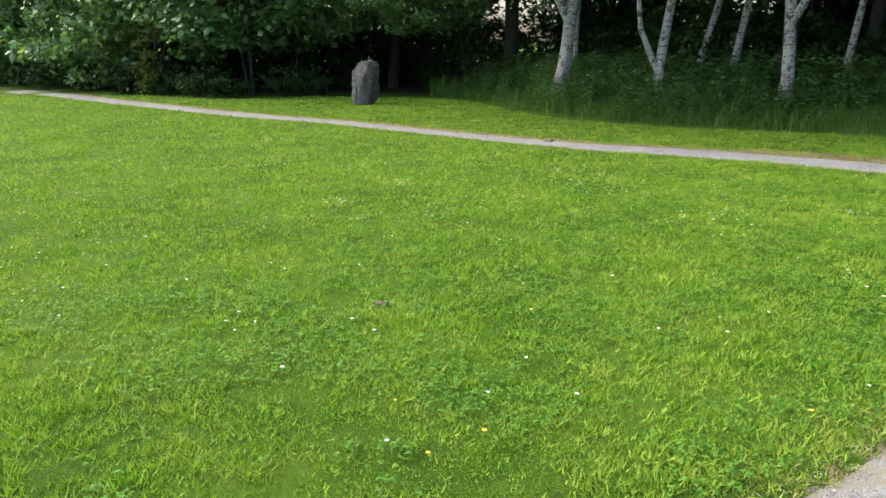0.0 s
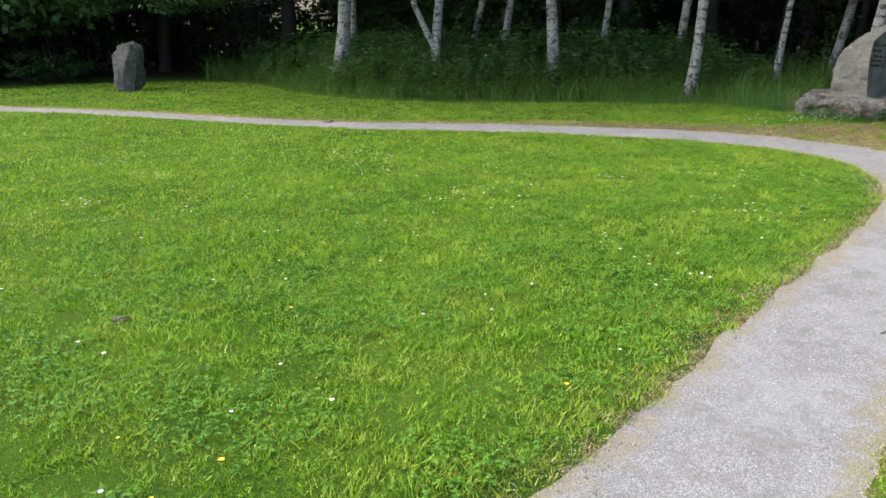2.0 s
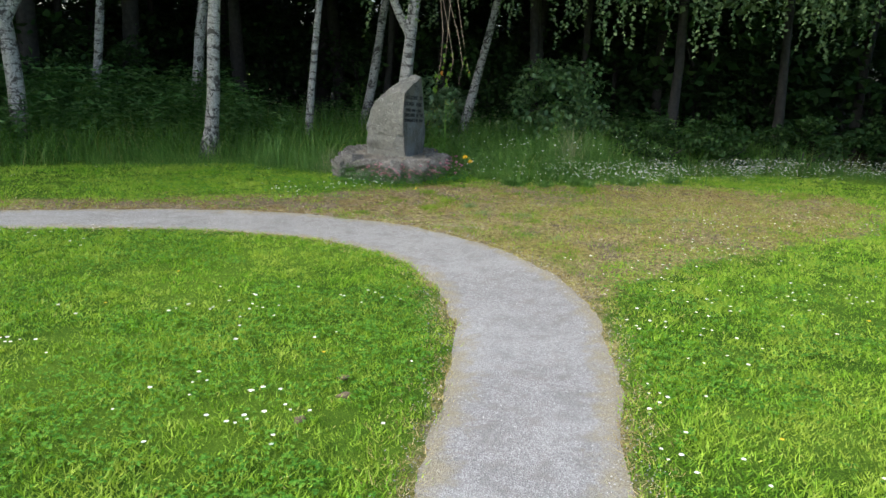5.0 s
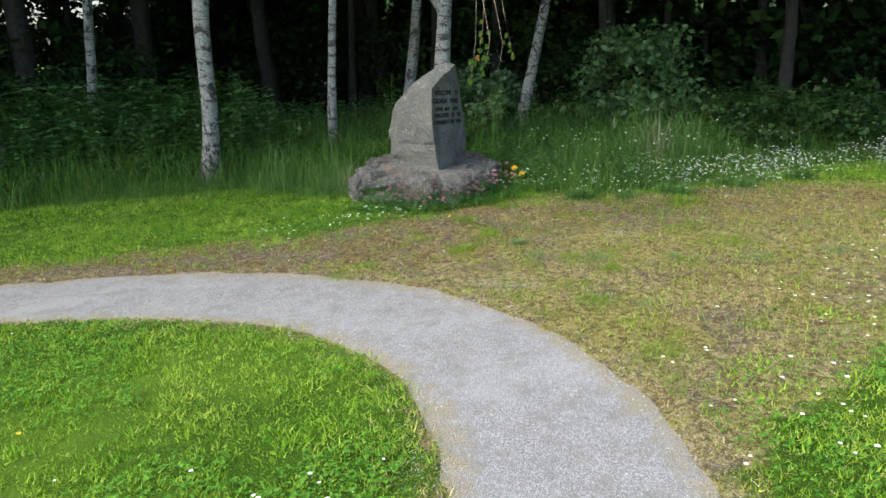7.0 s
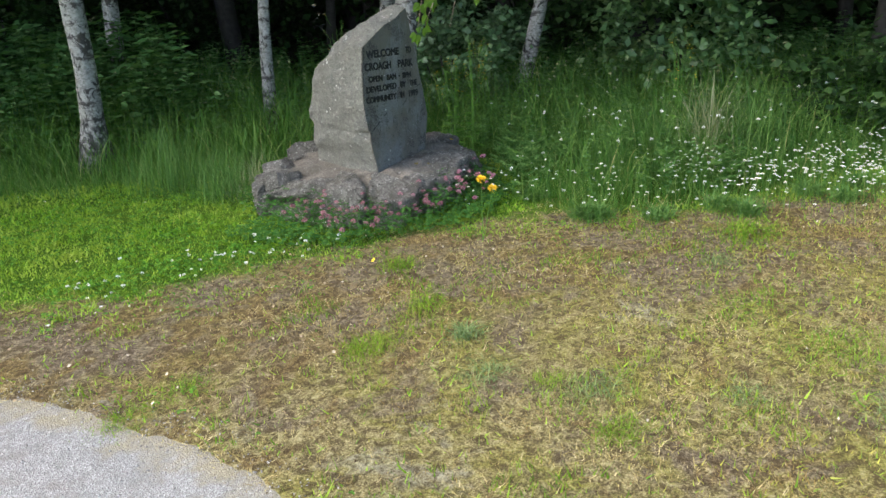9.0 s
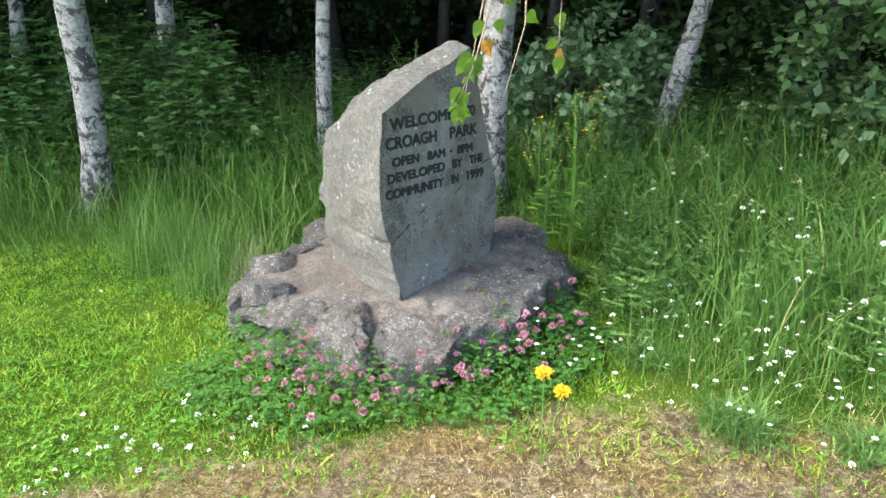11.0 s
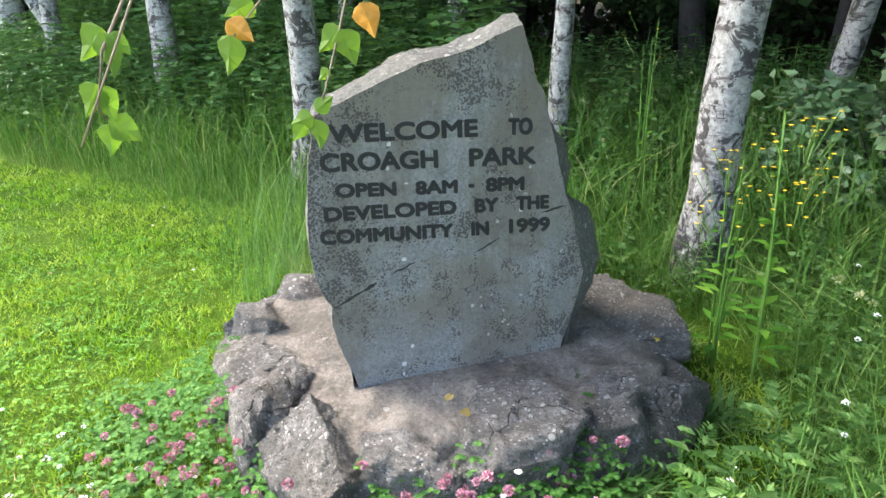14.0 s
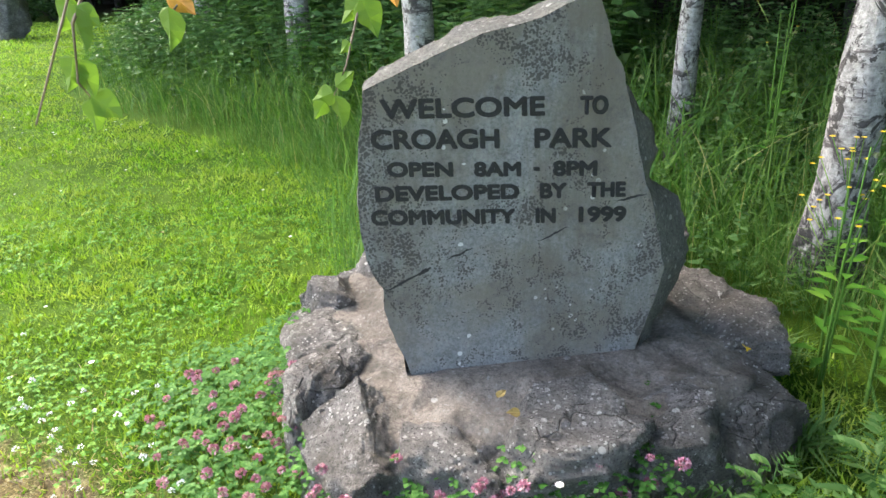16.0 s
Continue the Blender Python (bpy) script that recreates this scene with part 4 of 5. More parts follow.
birch(10.3, 10.52, 0.098, (0.05, -0.05), 1.95, 6.2, 11, True)
birch(12.15, 11.05, 0.078, (0.16, -0.16), 0, 6, 12)
birch(11.5, 12.8, 0.09, (0.12, -0.12), 0, 6, 13)


def dark_trunk(x, y, r, lean, seed, height=7.0, spread=None):
    thing = new("woodland_tree")
    thing.matrix_world = pose(x, y, -0.03)
    pts = [(lean * z, 0.06 * math.sin(z + seed), z) for z in np.linspace(0, height, 9)]
    part("trunk", smooth(mesh_np("trunk", *tube(pts, [r * (1.25 - 0.1 * i) if i else r * 1.5 for i in range(9)], 9, 0.2, seed), M_bark)), M_bark, thing)
    o = part("crown", WOOD_CROWNS[seed % 3], M_bushleaf, thing, "dense dark green crown, mostly out of view, shading the wood")
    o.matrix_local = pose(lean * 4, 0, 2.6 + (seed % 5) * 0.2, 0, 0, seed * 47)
    o = part("crown", WOOD_CROWNS[(seed + 1) % 3], M_bushleaf, thing, "dense dark green crown, mostly out of view, shading the wood")
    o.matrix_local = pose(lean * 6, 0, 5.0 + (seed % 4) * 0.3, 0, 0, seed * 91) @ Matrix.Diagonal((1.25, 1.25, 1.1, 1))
    # unseen side crown, added to shade the undergrowth before the tree
    if spread:
        o = part("crown", WOOD_CROWNS[seed % 3], M_bushleaf, thing, "dense dark green crown, mostly out of view, shading the wood")
        o.matrix_local = pose(spread[0], spread[1], 4.4, 0, 0, seed * 13) @ Matrix.Diagonal((1.6, 1.6, 1.0, 1))
    # unseen top crown, added to block skylight from the wood's side
    if height > 8:
        o = part("crown", WOOD_CROWNS[(seed + 2) % 3], M_bushleaf, thing, "dense dark green crown, mostly out of view, shading the wood")
        o.matrix_local = pose(lean * 9, 0, 8.5 + (seed % 3) * 0.5, 0, 0, seed * 31) @ Matrix.Diagonal((1.5, 1.5, 1.5, 1))
    return tagged(thing, "dark woodland tree with a dense leafy crown", "tree", "trees of the wood")


def cloud_mesh(name, mat, *a, **k):
    v, f, _ = leaf_cloud(*a, **k)
    return mesh_np(name, v, f, mat)


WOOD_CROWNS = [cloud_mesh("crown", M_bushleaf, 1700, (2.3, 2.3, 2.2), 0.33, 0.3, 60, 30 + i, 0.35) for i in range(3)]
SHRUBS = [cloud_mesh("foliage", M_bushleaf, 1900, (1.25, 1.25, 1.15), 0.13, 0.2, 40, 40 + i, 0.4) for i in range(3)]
LIGHT = [cloud_mesh("foliage", M_shrublight, 3400, (1.25, 1.25, 1.0), 0.15, 0.1, 40, 45 + i, 0.5) for i in range(2)]
LOWBUSH = [cloud_mesh("foliage", M_bushleaf, 1500, (0.8, 0.8, 0.5), 0.1, 0.1, 30, 50 + i, 0.45) for i in range(2)]
ASH = [cloud_mesh("foliage", M_ashleaf, 4000, (1.9, 1.6, 2.0), 0.21, 0.45, 60, 60 + i, 0.5) for i in range(3)]
YELLOW = [cloud_mesh("foliage", M_yellowleaf, 1500, (0.55, 0.5, 1.1), 0.1, 0.4, 26, 70, 0.4)]


def shrub(x, y, mesh, scale, seed, label, stems=5, height=1.5, group="shrubs of the wood", mat=None, lift=0.0):
    thing = new("shrub")
    thing.matrix_world = pose(x, y, -0.02, 0, 0, seed * 77) @ Matrix.Diagonal((scale, scale, scale, 1))
    part("foliage", mesh, mat, thing).location = (0, 0, lift)
    g = random.Random(seed)
    for i in range(stems):
        a = g.uniform(0, 6.28)
        q = [(0.12 * math.cos(a), 0.12 * math.sin(a), -0.03), (0.3 * math.cos(a), 0.3 * math.sin(a), height * 0.5), (0.6 * math.cos(a), 0.6 * math.sin(a), height)]
        part("stem", mesh_np("stem", *tube(q, (0.035, 0.025, 0.012), 5), M_bark), M_bark, thing)
    return tagged(thing, label, "shrub", group)


def along_edge(x_lo, x_hi, offset, count, jitter, seed):
    """Places set back from the wood's edge."""
    g = np.random.default_rng(seed)
    t = np.gradient(EDGE, axis=0)
    t /= np.linalg.norm(t, axis=1)[:, None]
    out = EDGE + np.stack((-t[:, 1], t[:, 0]), -1) * offset
    sel = out[(EDGE[:, 0] > x_lo) & (EDGE[:, 0] < x_hi)]
    seg = np.r_[0, np.cumsum(np.hypot(*np.diff(sel, axis=0).T))]
    s = np.linspace(0, seg[-1], count) + g.normal(size=count) * jitter
    P = np.stack((np.interp(s, seg, sel[:, 0]), np.interp(s, seg, sel[:, 1])), -1)
    return P + g.normal(size=P.shape) * jitter * 0.6


_n = 0
for off, cnt, x0, x1 in ((6.3, 15, 0, 24), (9.0, 17, -4, 26), (13.0, 18, -12, 30), (4.5, 10, -18, -1), (8.0, 9, -22, -1)):
    for p in along_edge(x0, x1, off, cnt, 0.8, 100 + _n):
        _n += 1
        deep = signed(p[None], WOOD)[0]
        if (deep < 3.5 and p[0] > 0) or (off < 10 and 10.0 < p[0] < 13.2 and p[1] < 15.5):
            continue
        dark_trunk(p[0], p[1], 0.06 + 0.025 * (_n % 4), 0.05 * ((_n % 5) - 2), _n, 12.0 if off < 10 else 9.0)
dark_trunk(1.75, 21.3, 0.17, 0.0, 900, 12.0)
# trees added at the right so their unseen crowns shade the shrubs below
for i, (x, y) in enumerate(((14.9, 8.6), (13.9, 10.9), (16.4, 7.4), (16.2, 9.6), (18.3, 6.6))):
    dark_trunk(x, y, 0.07, 0.02 * (i - 2), 920 + i, 12.0, ((-2.0, -1.2), None, (-2.2, -1.0), None, (-2.5, -1.2))[i])
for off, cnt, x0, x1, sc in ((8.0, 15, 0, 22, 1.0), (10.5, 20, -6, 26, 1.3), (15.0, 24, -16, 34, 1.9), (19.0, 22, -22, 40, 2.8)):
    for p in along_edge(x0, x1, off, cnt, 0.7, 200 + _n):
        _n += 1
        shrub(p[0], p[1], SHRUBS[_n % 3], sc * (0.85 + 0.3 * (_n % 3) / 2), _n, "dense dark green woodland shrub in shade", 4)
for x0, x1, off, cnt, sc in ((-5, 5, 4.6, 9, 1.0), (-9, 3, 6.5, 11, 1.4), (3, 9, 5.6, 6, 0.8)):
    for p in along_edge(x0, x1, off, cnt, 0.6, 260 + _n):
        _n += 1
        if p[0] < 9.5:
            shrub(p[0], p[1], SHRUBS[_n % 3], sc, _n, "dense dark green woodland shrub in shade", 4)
# the leafy trees at the lawn's far corner, foliage down to the ground
for i, (x, y, s) in enumerate(((-31, 35, 1.8), (-27, 32, 1.6), (-24, 34, 2.0), (-20, 33, 2.0), (-16, 30, 2.0), (-22, 29.5, 1.3), (-18.5, 28.5, 1.2), (-15.5, 26.6, 1.1), (-11.2, 23.6, 0.95), (-8.9, 23.2, 1.0), (-7.3, 22.2, 0.95), (-5.6, 21.6, 1.0), (-4.6, 23.0, 1.1), (-13, 25.5, 1.2), (-9.5, 25.5, 1.4), (-6, 24.6, 1.4))):
    shrub(x, y, ASH[i % 3], s, 300 + i, "broadleaf tree with green foliage hanging to the ground", 3, 2.4, "leafy trees at the corner", lift=1.0 if x > -7.6 else 0.0)
shrub(-8.75, 21.9, YELLOW[0], 1.15, 320, "yellow-green shrub beside the bench", 3, 1.6)
for i, (x, y, z) in enumerate(((-3.2, 21.2, 1.6), (-2.3, 21.5, 1.75), (-0.9, 20.2, 1.5), (-0.2, 20.8, 1.7), (0.6, 20.6, 1.9), (-1.6, 20.4, 1.9))):
    thing = new("overhanging_branch")
    thing.matrix_world = pose(x, y, z)
    o = part("foliage", ASH[i % 3], M_ashleaf, thing)
    o.matrix_local = pose(0, 0, 0, 0, 0, i * 70) @ Matrix.Diagonal((0.5, 0.45, 0.42, 1))
    part("bough", mesh_np("bough", *tube([(0.2, 3.0, 1.6), (0.1, 1.4, 1.3), (0, 0, 0.8)], (0.08, 0.05, 0.02), 6), M_bark), M_bark, thing)
    tagged(thing, "leafy green branch overhanging the mown grass", "branch", "overhanging branches")
for p in along_edge(-14, -3, 0.7, 9, 0.35, 77):
    _n += 1
    shrub(p[0], p[1], LOWBUSH[_n % 2], 0.8, _n, "low green undergrowth bush at the wood's edge", 3, 0.4, "undergrowth bushes")
for x, y, s, m in ((13.6, 11.6, 0.7, 2), (16.6, 10.8, 1.2, 0), (17.6, 9.6, 1.3, 1), (19.2, 8.6, 1.5, 2), (14.0, 12.4, 1.0, 1), (19, 6.2, 1.6, 1), (17.5, 9.0, 1.8, 2)):
    _n += 1
    shrub(x, y, SHRUBS[m], s, _n, "broad leafy green shrub behind the long grass", 5, 1.3)
for i, (x, y, s) in enumerate(((11.45, 11.35, 0.5), (12.3, 11.9, 0.6))):
    shrub(x, y, LIGHT[i % 2], s, 420 + i, "broad blue-green leafy shrub behind the long grass", 5, 1.3)
for i, (x, y, z) in enumerate(((13.4, 7.8, 2.0), (12.4, 7.9, 1.35), (14.6, 7.0, 2.0), (13.5, 6.7, 1.35), (16.4, 6.4, 1.9), (11.0, 9.9, 1.5), (12.6, 9.6, 2.3), (15.0, 5.6, 1.4), (18.2, 5.4, 1.9), (15.2, 8.8, 2.4), (17.2, 7.6, 2.4), (13.8, 10.2, 2.6))):
    thing = new("overhanging_branch")
    thing.matrix_world = pose(x, y, z)
    o = part("foliage", BIRCH_STRANDS if i % 2 else BIRCH_CROWN, M_birchleaf, thing)
    o.matrix_local = pose(0, 0, -1.5 if i % 2 else 0, 0, 0, i * 70) @ Matrix.Diagonal((0.9, 0.9, 0.8, 1))
    part("bough", mesh_np("bough", *tube([(1.2, 1.8, 2.2), (0.5, 0.8, 1.9), (0, 0, 1.5)], (0.08, 0.05, 0.02), 6), M_bark), M_bark, thing)
    tagged(thing, "leafy branch hanging over the shaded undergrowth", "branch", "overhanging branches")
shrub(13.1, 9.7, ASH[1], 0.42, 401, "bright green sapling with small leaves in long grass", 4, 1.6)
for x, y in ((13.6, 7.3), (14.8, 6.4), (12.9, 7.9), (16.2, 5.6)):
    _n += 1
    shrub(x, y, LOWBUSH[_n % 2], 0.85, _n, "low dark bramble under the trees", 3, 0.4, "undergrowth bushes")


# ---- grass and flowers ----
def scatter(x0, x1, y0, y1, density, cap):
    """Random places whose number per square metre is density(P), at most cap."""
    n = int((x1 - x0) * (y1 - y0) * cap)
    P = np.column_stack((rng.uniform(x0, x1, n), rng.uniform(y0, y1, n)))
    rho = density(P)
    return P[rng.random(n) * cap < rho], None


NEAR = spline([(0.3, 0.6), (2.1, 2.0), (3.5, 3.0), (5.6, 4.5), (7.5, 6.2), (9.2, 7.4)], 6)
near_walk = Field(lambda P: dist_line(P, NEAR)[0])


def stuff(name, v, f, mat, label, category):
    ob = new(name, mesh_np(name, v, f, mat))
    return tagged(ob, label, category, kind="stuff")


def short_blades(P, h, w, name, mat, label, lean=0.6):
    n = len(P)
    z = ground_z(P)
    a = rng.uniform(0, 2 * math.pi, n)
    t = rng.uniform(0, 2 * math.pi, n)
    hh = h * rng.uniform(0.55, 1.3, n)
    ww = w * rng.uniform(0.7, 1.3, n) / 2
    l = lean * rng.random(n) * hh
    base = np.column_stack((P, z - 0.004))
    side = np.column_stack((np.cos(a) * ww, np.sin(a) * ww, np.zeros(n)))
    tip = base + np.column_stack((np.cos(t) * l, np.sin(t) * l, hh))
    v = np.stack((base - side, base + side, tip), 1).reshape(-1, 3)
    f = np.arange(3 * n).reshape(n, 3)
    return stuff(name, v, f, mat, label, "grass")


def dryness(P):
    return np.clip(0.5 + dry_depth(P) / 0.7 + 0.7 * (value_noise(P, 0.12, 21) - 0.5) + 0.5 * (value_noise(P, 0.5, 22) - 0.5), 0, 1)


def lawn_density(P):
    d = near_walk(P)
    rho = np.interp(d, (0, 2.5, 5, 9, 16), (8200, 6200, 2400, 950, 420))
    gap = path_gap(P) + 0.14 * (value_noise(P, 0.2, 5) - 0.5)
    rho = rho * np.clip((gap + 0.01) / 0.22, 0, 1) * (1 - 0.95 * dryness(P))
    rho *= wood_depth(P) < 0
    return rho * np.clip(0.25 + 1.25 * (0.5 * value_noise(P, 0.055, 7) + 0.5 * value_noise(P, 0.14, 9)), 0, 1.1)


P, _ = scatter(-13, 14, -0.6, 21, lawn_density, 9100)
d = near_walk(P)
clump = np.clip(1.5 * (0.55 * value_noise(P, 0.055, 7) + 0.45 * value_noise(P, 0.14, 9)) - 0.22, 0, 1)
tuft = (0.3 + 1.15 * clump) * (0.65 + 0.6 * value_noise(P, 0.5, 8))
short_blades(P, tuft * np.interp(d, (0, 6, 16), (0.027, 0.031, 0.034)), np.interp(d, (0, 2.5, 5, 9, 16), (0.0078, 0.0088, 0.0125, 0.017, 0.024)), "lawn_grass", M_lawn, "short mown bright green lawn grass", 1.65)


def straw_density(P):
    d = near_walk(P)
    gap = path_gap(P)
    rim = np.clip(1.1 - gap / 0.26, 0, 1) * np.clip(1 + gap / 0.2, 0, 1) ** 2 * (0.45 + value_noise(P, 0.25, 39)) * 1.1
    rho = np.maximum(dryness(P) * np.clip(2.2 * value_noise(P, 0.3, 31) * (0.3 + value_noise(P, 1.1, 32)) - 0.15, 0.05, 1), rim)
    worn = np.clip(1.15 - dist_line(P, np.array([(5.6, 9.6), (7.0, 8.5), (8.0, 8.2), (9.0, 8.0), (9.8, 7.4), (10.6, 7.0)]))[0] / 1.05, 0, 1)
    rho = rho * (1 - 0.6 * worn * (value_noise(P, 0.35, 58) > 0.4)) * (0.15 + 1.5 * np.clip((value_noise(P, 0.045, 40) - 0.35) * 2.5, 0, 1))
    return rho * np.interp(d, (0, 3, 8), (9800, 7600, 2400)) * (gap > -0.2)


P, _ = scatter(1.5, 13, 1.5, 11, straw_density, 10000)
short_blades(P, 0.013 * rng.uniform(0.6, 1.7, len(P)), 0.0046, "dry_straw_litter", M_dry, "dead straw-coloured grass lying on worn ground", 3.0)
P, _ = scatter(4, 13, 4, 10.5, lambda P: dryness(P) * 1700 * np.clip((value_noise(P, 0.3, 33) * 0.6 + value_noise(P, 1.3, 34) * 0.6 - 0.56 + 0.05 * np.clip(7.5 - P[:, 1], 0, 2)) * 4, 0, 1) * (path_gap(P) > 0.02), 2200)
short_blades(P, 0.02, 0.006, "yellow_turf", M_mossy, "yellowed thin turf on the worn ground", 1.5)
P, _ = scatter(6, 13, 4.5, 9.5, lambda P: dryness(P) * 2600 * np.clip((value_noise(P, 0.22, 35) * 0.7 + value_noise(P, 0.07, 36) * 0.4 - 0.66) * 5, 0, 1) * (path_gap(P) > 0.1), 2600)
short_blades(P, 0.036, 0.006, "green_tufts", M_verge, "green grass tufts growing in the worn patch", 1.0)

# single tufts in the worn patch
TUFT_BLADES = [blade(1.0, w, b, 2) for w, b in ((0.06, 0.6), (0.07, 0.9), (0.06, 1.2), (0.08, 1.6))]


WISPS = [blade(1.0, w, b, 4) for w, b in ((0.007, 0.12), (0.009, 0.3), (0.007, 0.5), (0.008, 0.75))]


def grass_tuft(x, y, r, h, mat, label, group="grass tufts in the worn patch", blades=TUFT_BLADES, thick=1.0):
    h = h * 0.62
    n = int((120 + 1600 * r) * thick)
    thing = new("grass_tuft")
    q = rng.normal(size=(n, 2)) * r * 0.5 * np.array((1.25, 0.9))
    hh = h * rng.uniform(0.4, 1.2, n) * np.clip(1.2 - np.hypot(*q.T) / (1.6 * r), 0.35, 1)
    v, f = batch(blades, np.column_stack((q, np.full(n, -0.006))), rng.uniform(0, 6.28, n), hh)
    thing.matrix_world = pose(x, y, float(ground_z(np.array([(x, y)]))[0]))
    part("foliage", mesh_np("foliage", v, f, mat), mat, thing)["kind"] = "stuff"
    return tagged(thing, label, "grass tuft", group)


for x, y, r, h in ((8.62, 8.24, 0.14, 0.1), (8.02, 7.59, 0.14, 0.1), (8.42, 7.74, 0.15, 0.1), (8.29, 6.53, 0.13, 0.09), (7.77, 6.24, 0.2, 0.08), (10.19, 7.23, 0.26, 0.14),
                   (7.33, 7.83, 0.15, 0.07), (7.08, 7.78, 0.14, 0.07), (9.3, 6.28, 0.34, 0.09), (9.4, 6.72, 0.24, 0.08), (8.35, 6.9, 0.12, 0.07), (7.4, 5.6, 0.2, 0.08)):
    grass_tuft(x, y, r * 0.9, h, M_verge, "fresh bright green grass tuft in dry turf")
for x, y, r, h in ((8.22, 7.11, 0.2, 0.08), (8.37, 7.41, 0.12, 0.12), (8.76, 6.39, 0.18, 0.07), (8.42, 6.75, 0.2, 0.08), (9.03, 5.97, 0.24, 0.08), (9.75, 7.1, 0.16, 0.08), (7.9, 6.0, 0.16, 0.07), (9.5, 5.7, 0.2, 0.08)):
    grass_tuft(x, y, r * 0.75, h, M_softweed, "soft grey-green weed tuft in dry turf")

for x, y in along_edge(9.95, 12.2, -0.28, 16, 0.12, 55):
    grass_tuft(x, y, 0.11, 0.2, M_feather, "tall pale green grass tuft at the edge of bare soil")


def litter_density(P):
    worn = np.clip(1.3 - dist_line(P, np.array([(5.6, 9.6), (7.0, 8.7), (8.0, 8.3), (9.0, 8.15), (9.8, 7.6), (10.6, 7.1)]))[0] / 0.75, 0, 1)
    return dryness(P) * (60 + 800 * worn) * np.clip(2 * value_noise(P, 0.2, 57) - 0.4, 0.1, 1)


for x, y, r, h, mat in ((8.5, 10.2, 0.3, 0.72, M_feather), (8.7, 10.05, 0.2, 0.6, M_seed), (8.3, 10.7, 0.34, 0.9, M_feather), (10.95, 8.35, 0.3, 1.0, M_feather),
                        (11.2, 8.15, 0.22, 1.1, M_seed), (11.5, 8.0, 0.3, 1.0, M_feather), (10.55, 8.5, 0.26, 0.7, M_feather)):
    grass_tuft(x, y, r, h, mat, "tall wispy pale grass clump at the wood's edge", "tall grass clumps", WISPS, 0.55)


# dead leaf crumbs on the bare soil before the plinth
P, _ = scatter(4.5, 12, 5, 10.5, litter_density, 860)
_crumb = [leaf_at((0, 0, 0.15), (1, 0, z), (0, 1, w), 1.0, q) for z, w, q in ((0.1, 0.2, 0.6), (0.5, -0.4, 0.8), (-0.2, 0.6, 0.45), (0.3, 0.9, 0.7))]
v, f = batch(_crumb, np.column_stack((P, ground_z(P) + 0.003)), rng.uniform(0, 6.28, len(P)), rng.uniform(0.006, 0.02, len(P)))
stuff("leaf_litter", v, f, M_litter, "crumbled brown dead leaves on bare soil", "leaf litter")

# long grass at the wood's edge
TALL = [blade(1.0, w, b, 4) for w, b in ((0.012, 0.2), (0.016, 0.45), (0.014, 0.7), (0.02, 0.95), (0.013, 1.25))]


def tall_density(P):
    e = wood_depth(P)
    near, _ = dist_line(P, np.array([(7, 12.0), (9.6, 10.8), (10.6, 9), (11.5, 8)]))
    rho = np.interp(near, (0, 1.6, 4, 9), (700, 560, 380, 260))
    return rho * np.clip(e / 0.18 + 0.3, 0, 1) * (e < 5.0) * (P[:, 0] > -0.5) * np.clip(1.35 - e / 4, 0.2, 1)


P, _ = scatter(-1, 15, 5, 22, tall_density, 700)
e = wood_depth(P)
h = np.interp(e, (0, 0.4, 1.5, 4), (0.2, 0.42, 0.6, 0.7)) * rng.uniform(0.6, 1.3, len(P)) * np.where(P[:, 0] > 10, 0.9, 1.0)
v, f = batch(TALL, np.column_stack((P, ground_z(P) - 0.01)), rng.uniform(0, 6.28, len(P)), h)
stuff("tall_grass", v, f, M_tall, "tall uncut green meadow grass under the birches", "grass")


P, _ = scatter(6.5, 13, 6.8, 13, lambda P: 2000 * np.clip((wood_depth(P) + np.where(P[:, 0] > 9.2, 0.12, 0.45)) / 0.4, 0, 1) * (wood_depth(P) < 2.5) * (0.3 + value_noise(P, 0.2, 37)), 2600)
short_blades(P, 0.15 * (0.5 + value_noise(P, 0.3, 38)), 0.0045, "rough_grass", M_tall, "rough tangled grass at the foot of the birches", 1.3)


def herb(h, pairs, size, seed, droop=0.2):
    """A leafy stem in the manner of a nettle."""
    g = np.random.default_rng(seed)
    lean = g.normal(size=2) * 0.06
    items = [tube([(0, 0, 0), (lean[0] * h * 0.5, lean[1] * h * 0.5, h * 0.5), (lean[0] * h, lean[1] * h, h)], (0.005, 0.004, 0.002), 3)]
    for i in range(pairs):
        t = 0.18 + 0.82 * i / (pairs - 1)
        o = np.array((lean[0] * h * t, lean[1] * h * t, h * t))
        a0 = i * 1.57 + g.normal() * 0.3
        for k in range(2):
            a = a0 + k * math.pi
            al = np.array((math.cos(a), math.sin(a), 0.25 - droop * g.random() * 2))
            sd = np.array((-math.sin(a), math.cos(a), 0.3 * g.normal()))
            s = size * (1.15 - 0.65 * t) * g.uniform(0.8, 1.2)
            items.append(leaf_at(o, al, sd, s, s * 0.55))
    return join(items)


HERBS = [herb(1.0, 10, 0.2, s) for s in (1, 2, 3, 4)]


def herb_density(P):
    e = wood_depth(P)
    return np.where(P[:, 0] > 9.5, np.where(e < 1.8, 50, 55), np.where(e < 2.6, 125, 50)) * np.clip((e - np.interp(P[:, 0], (4.5, 6.5, 9.3, 9.6), (0.25, 0.8, 0.8, 0.1))) / 0.6, 0, 1) * (e < 4.5) * (value_noise(P, 1.1, 41) > 0.25) * np.where(P[:, 0] < 9, 1.0, 0.8) * (P[:, 0] > 0.5)


P, _ = scatter(0, 16, 6, 21, herb_density, 130)
e = wood_depth(P)
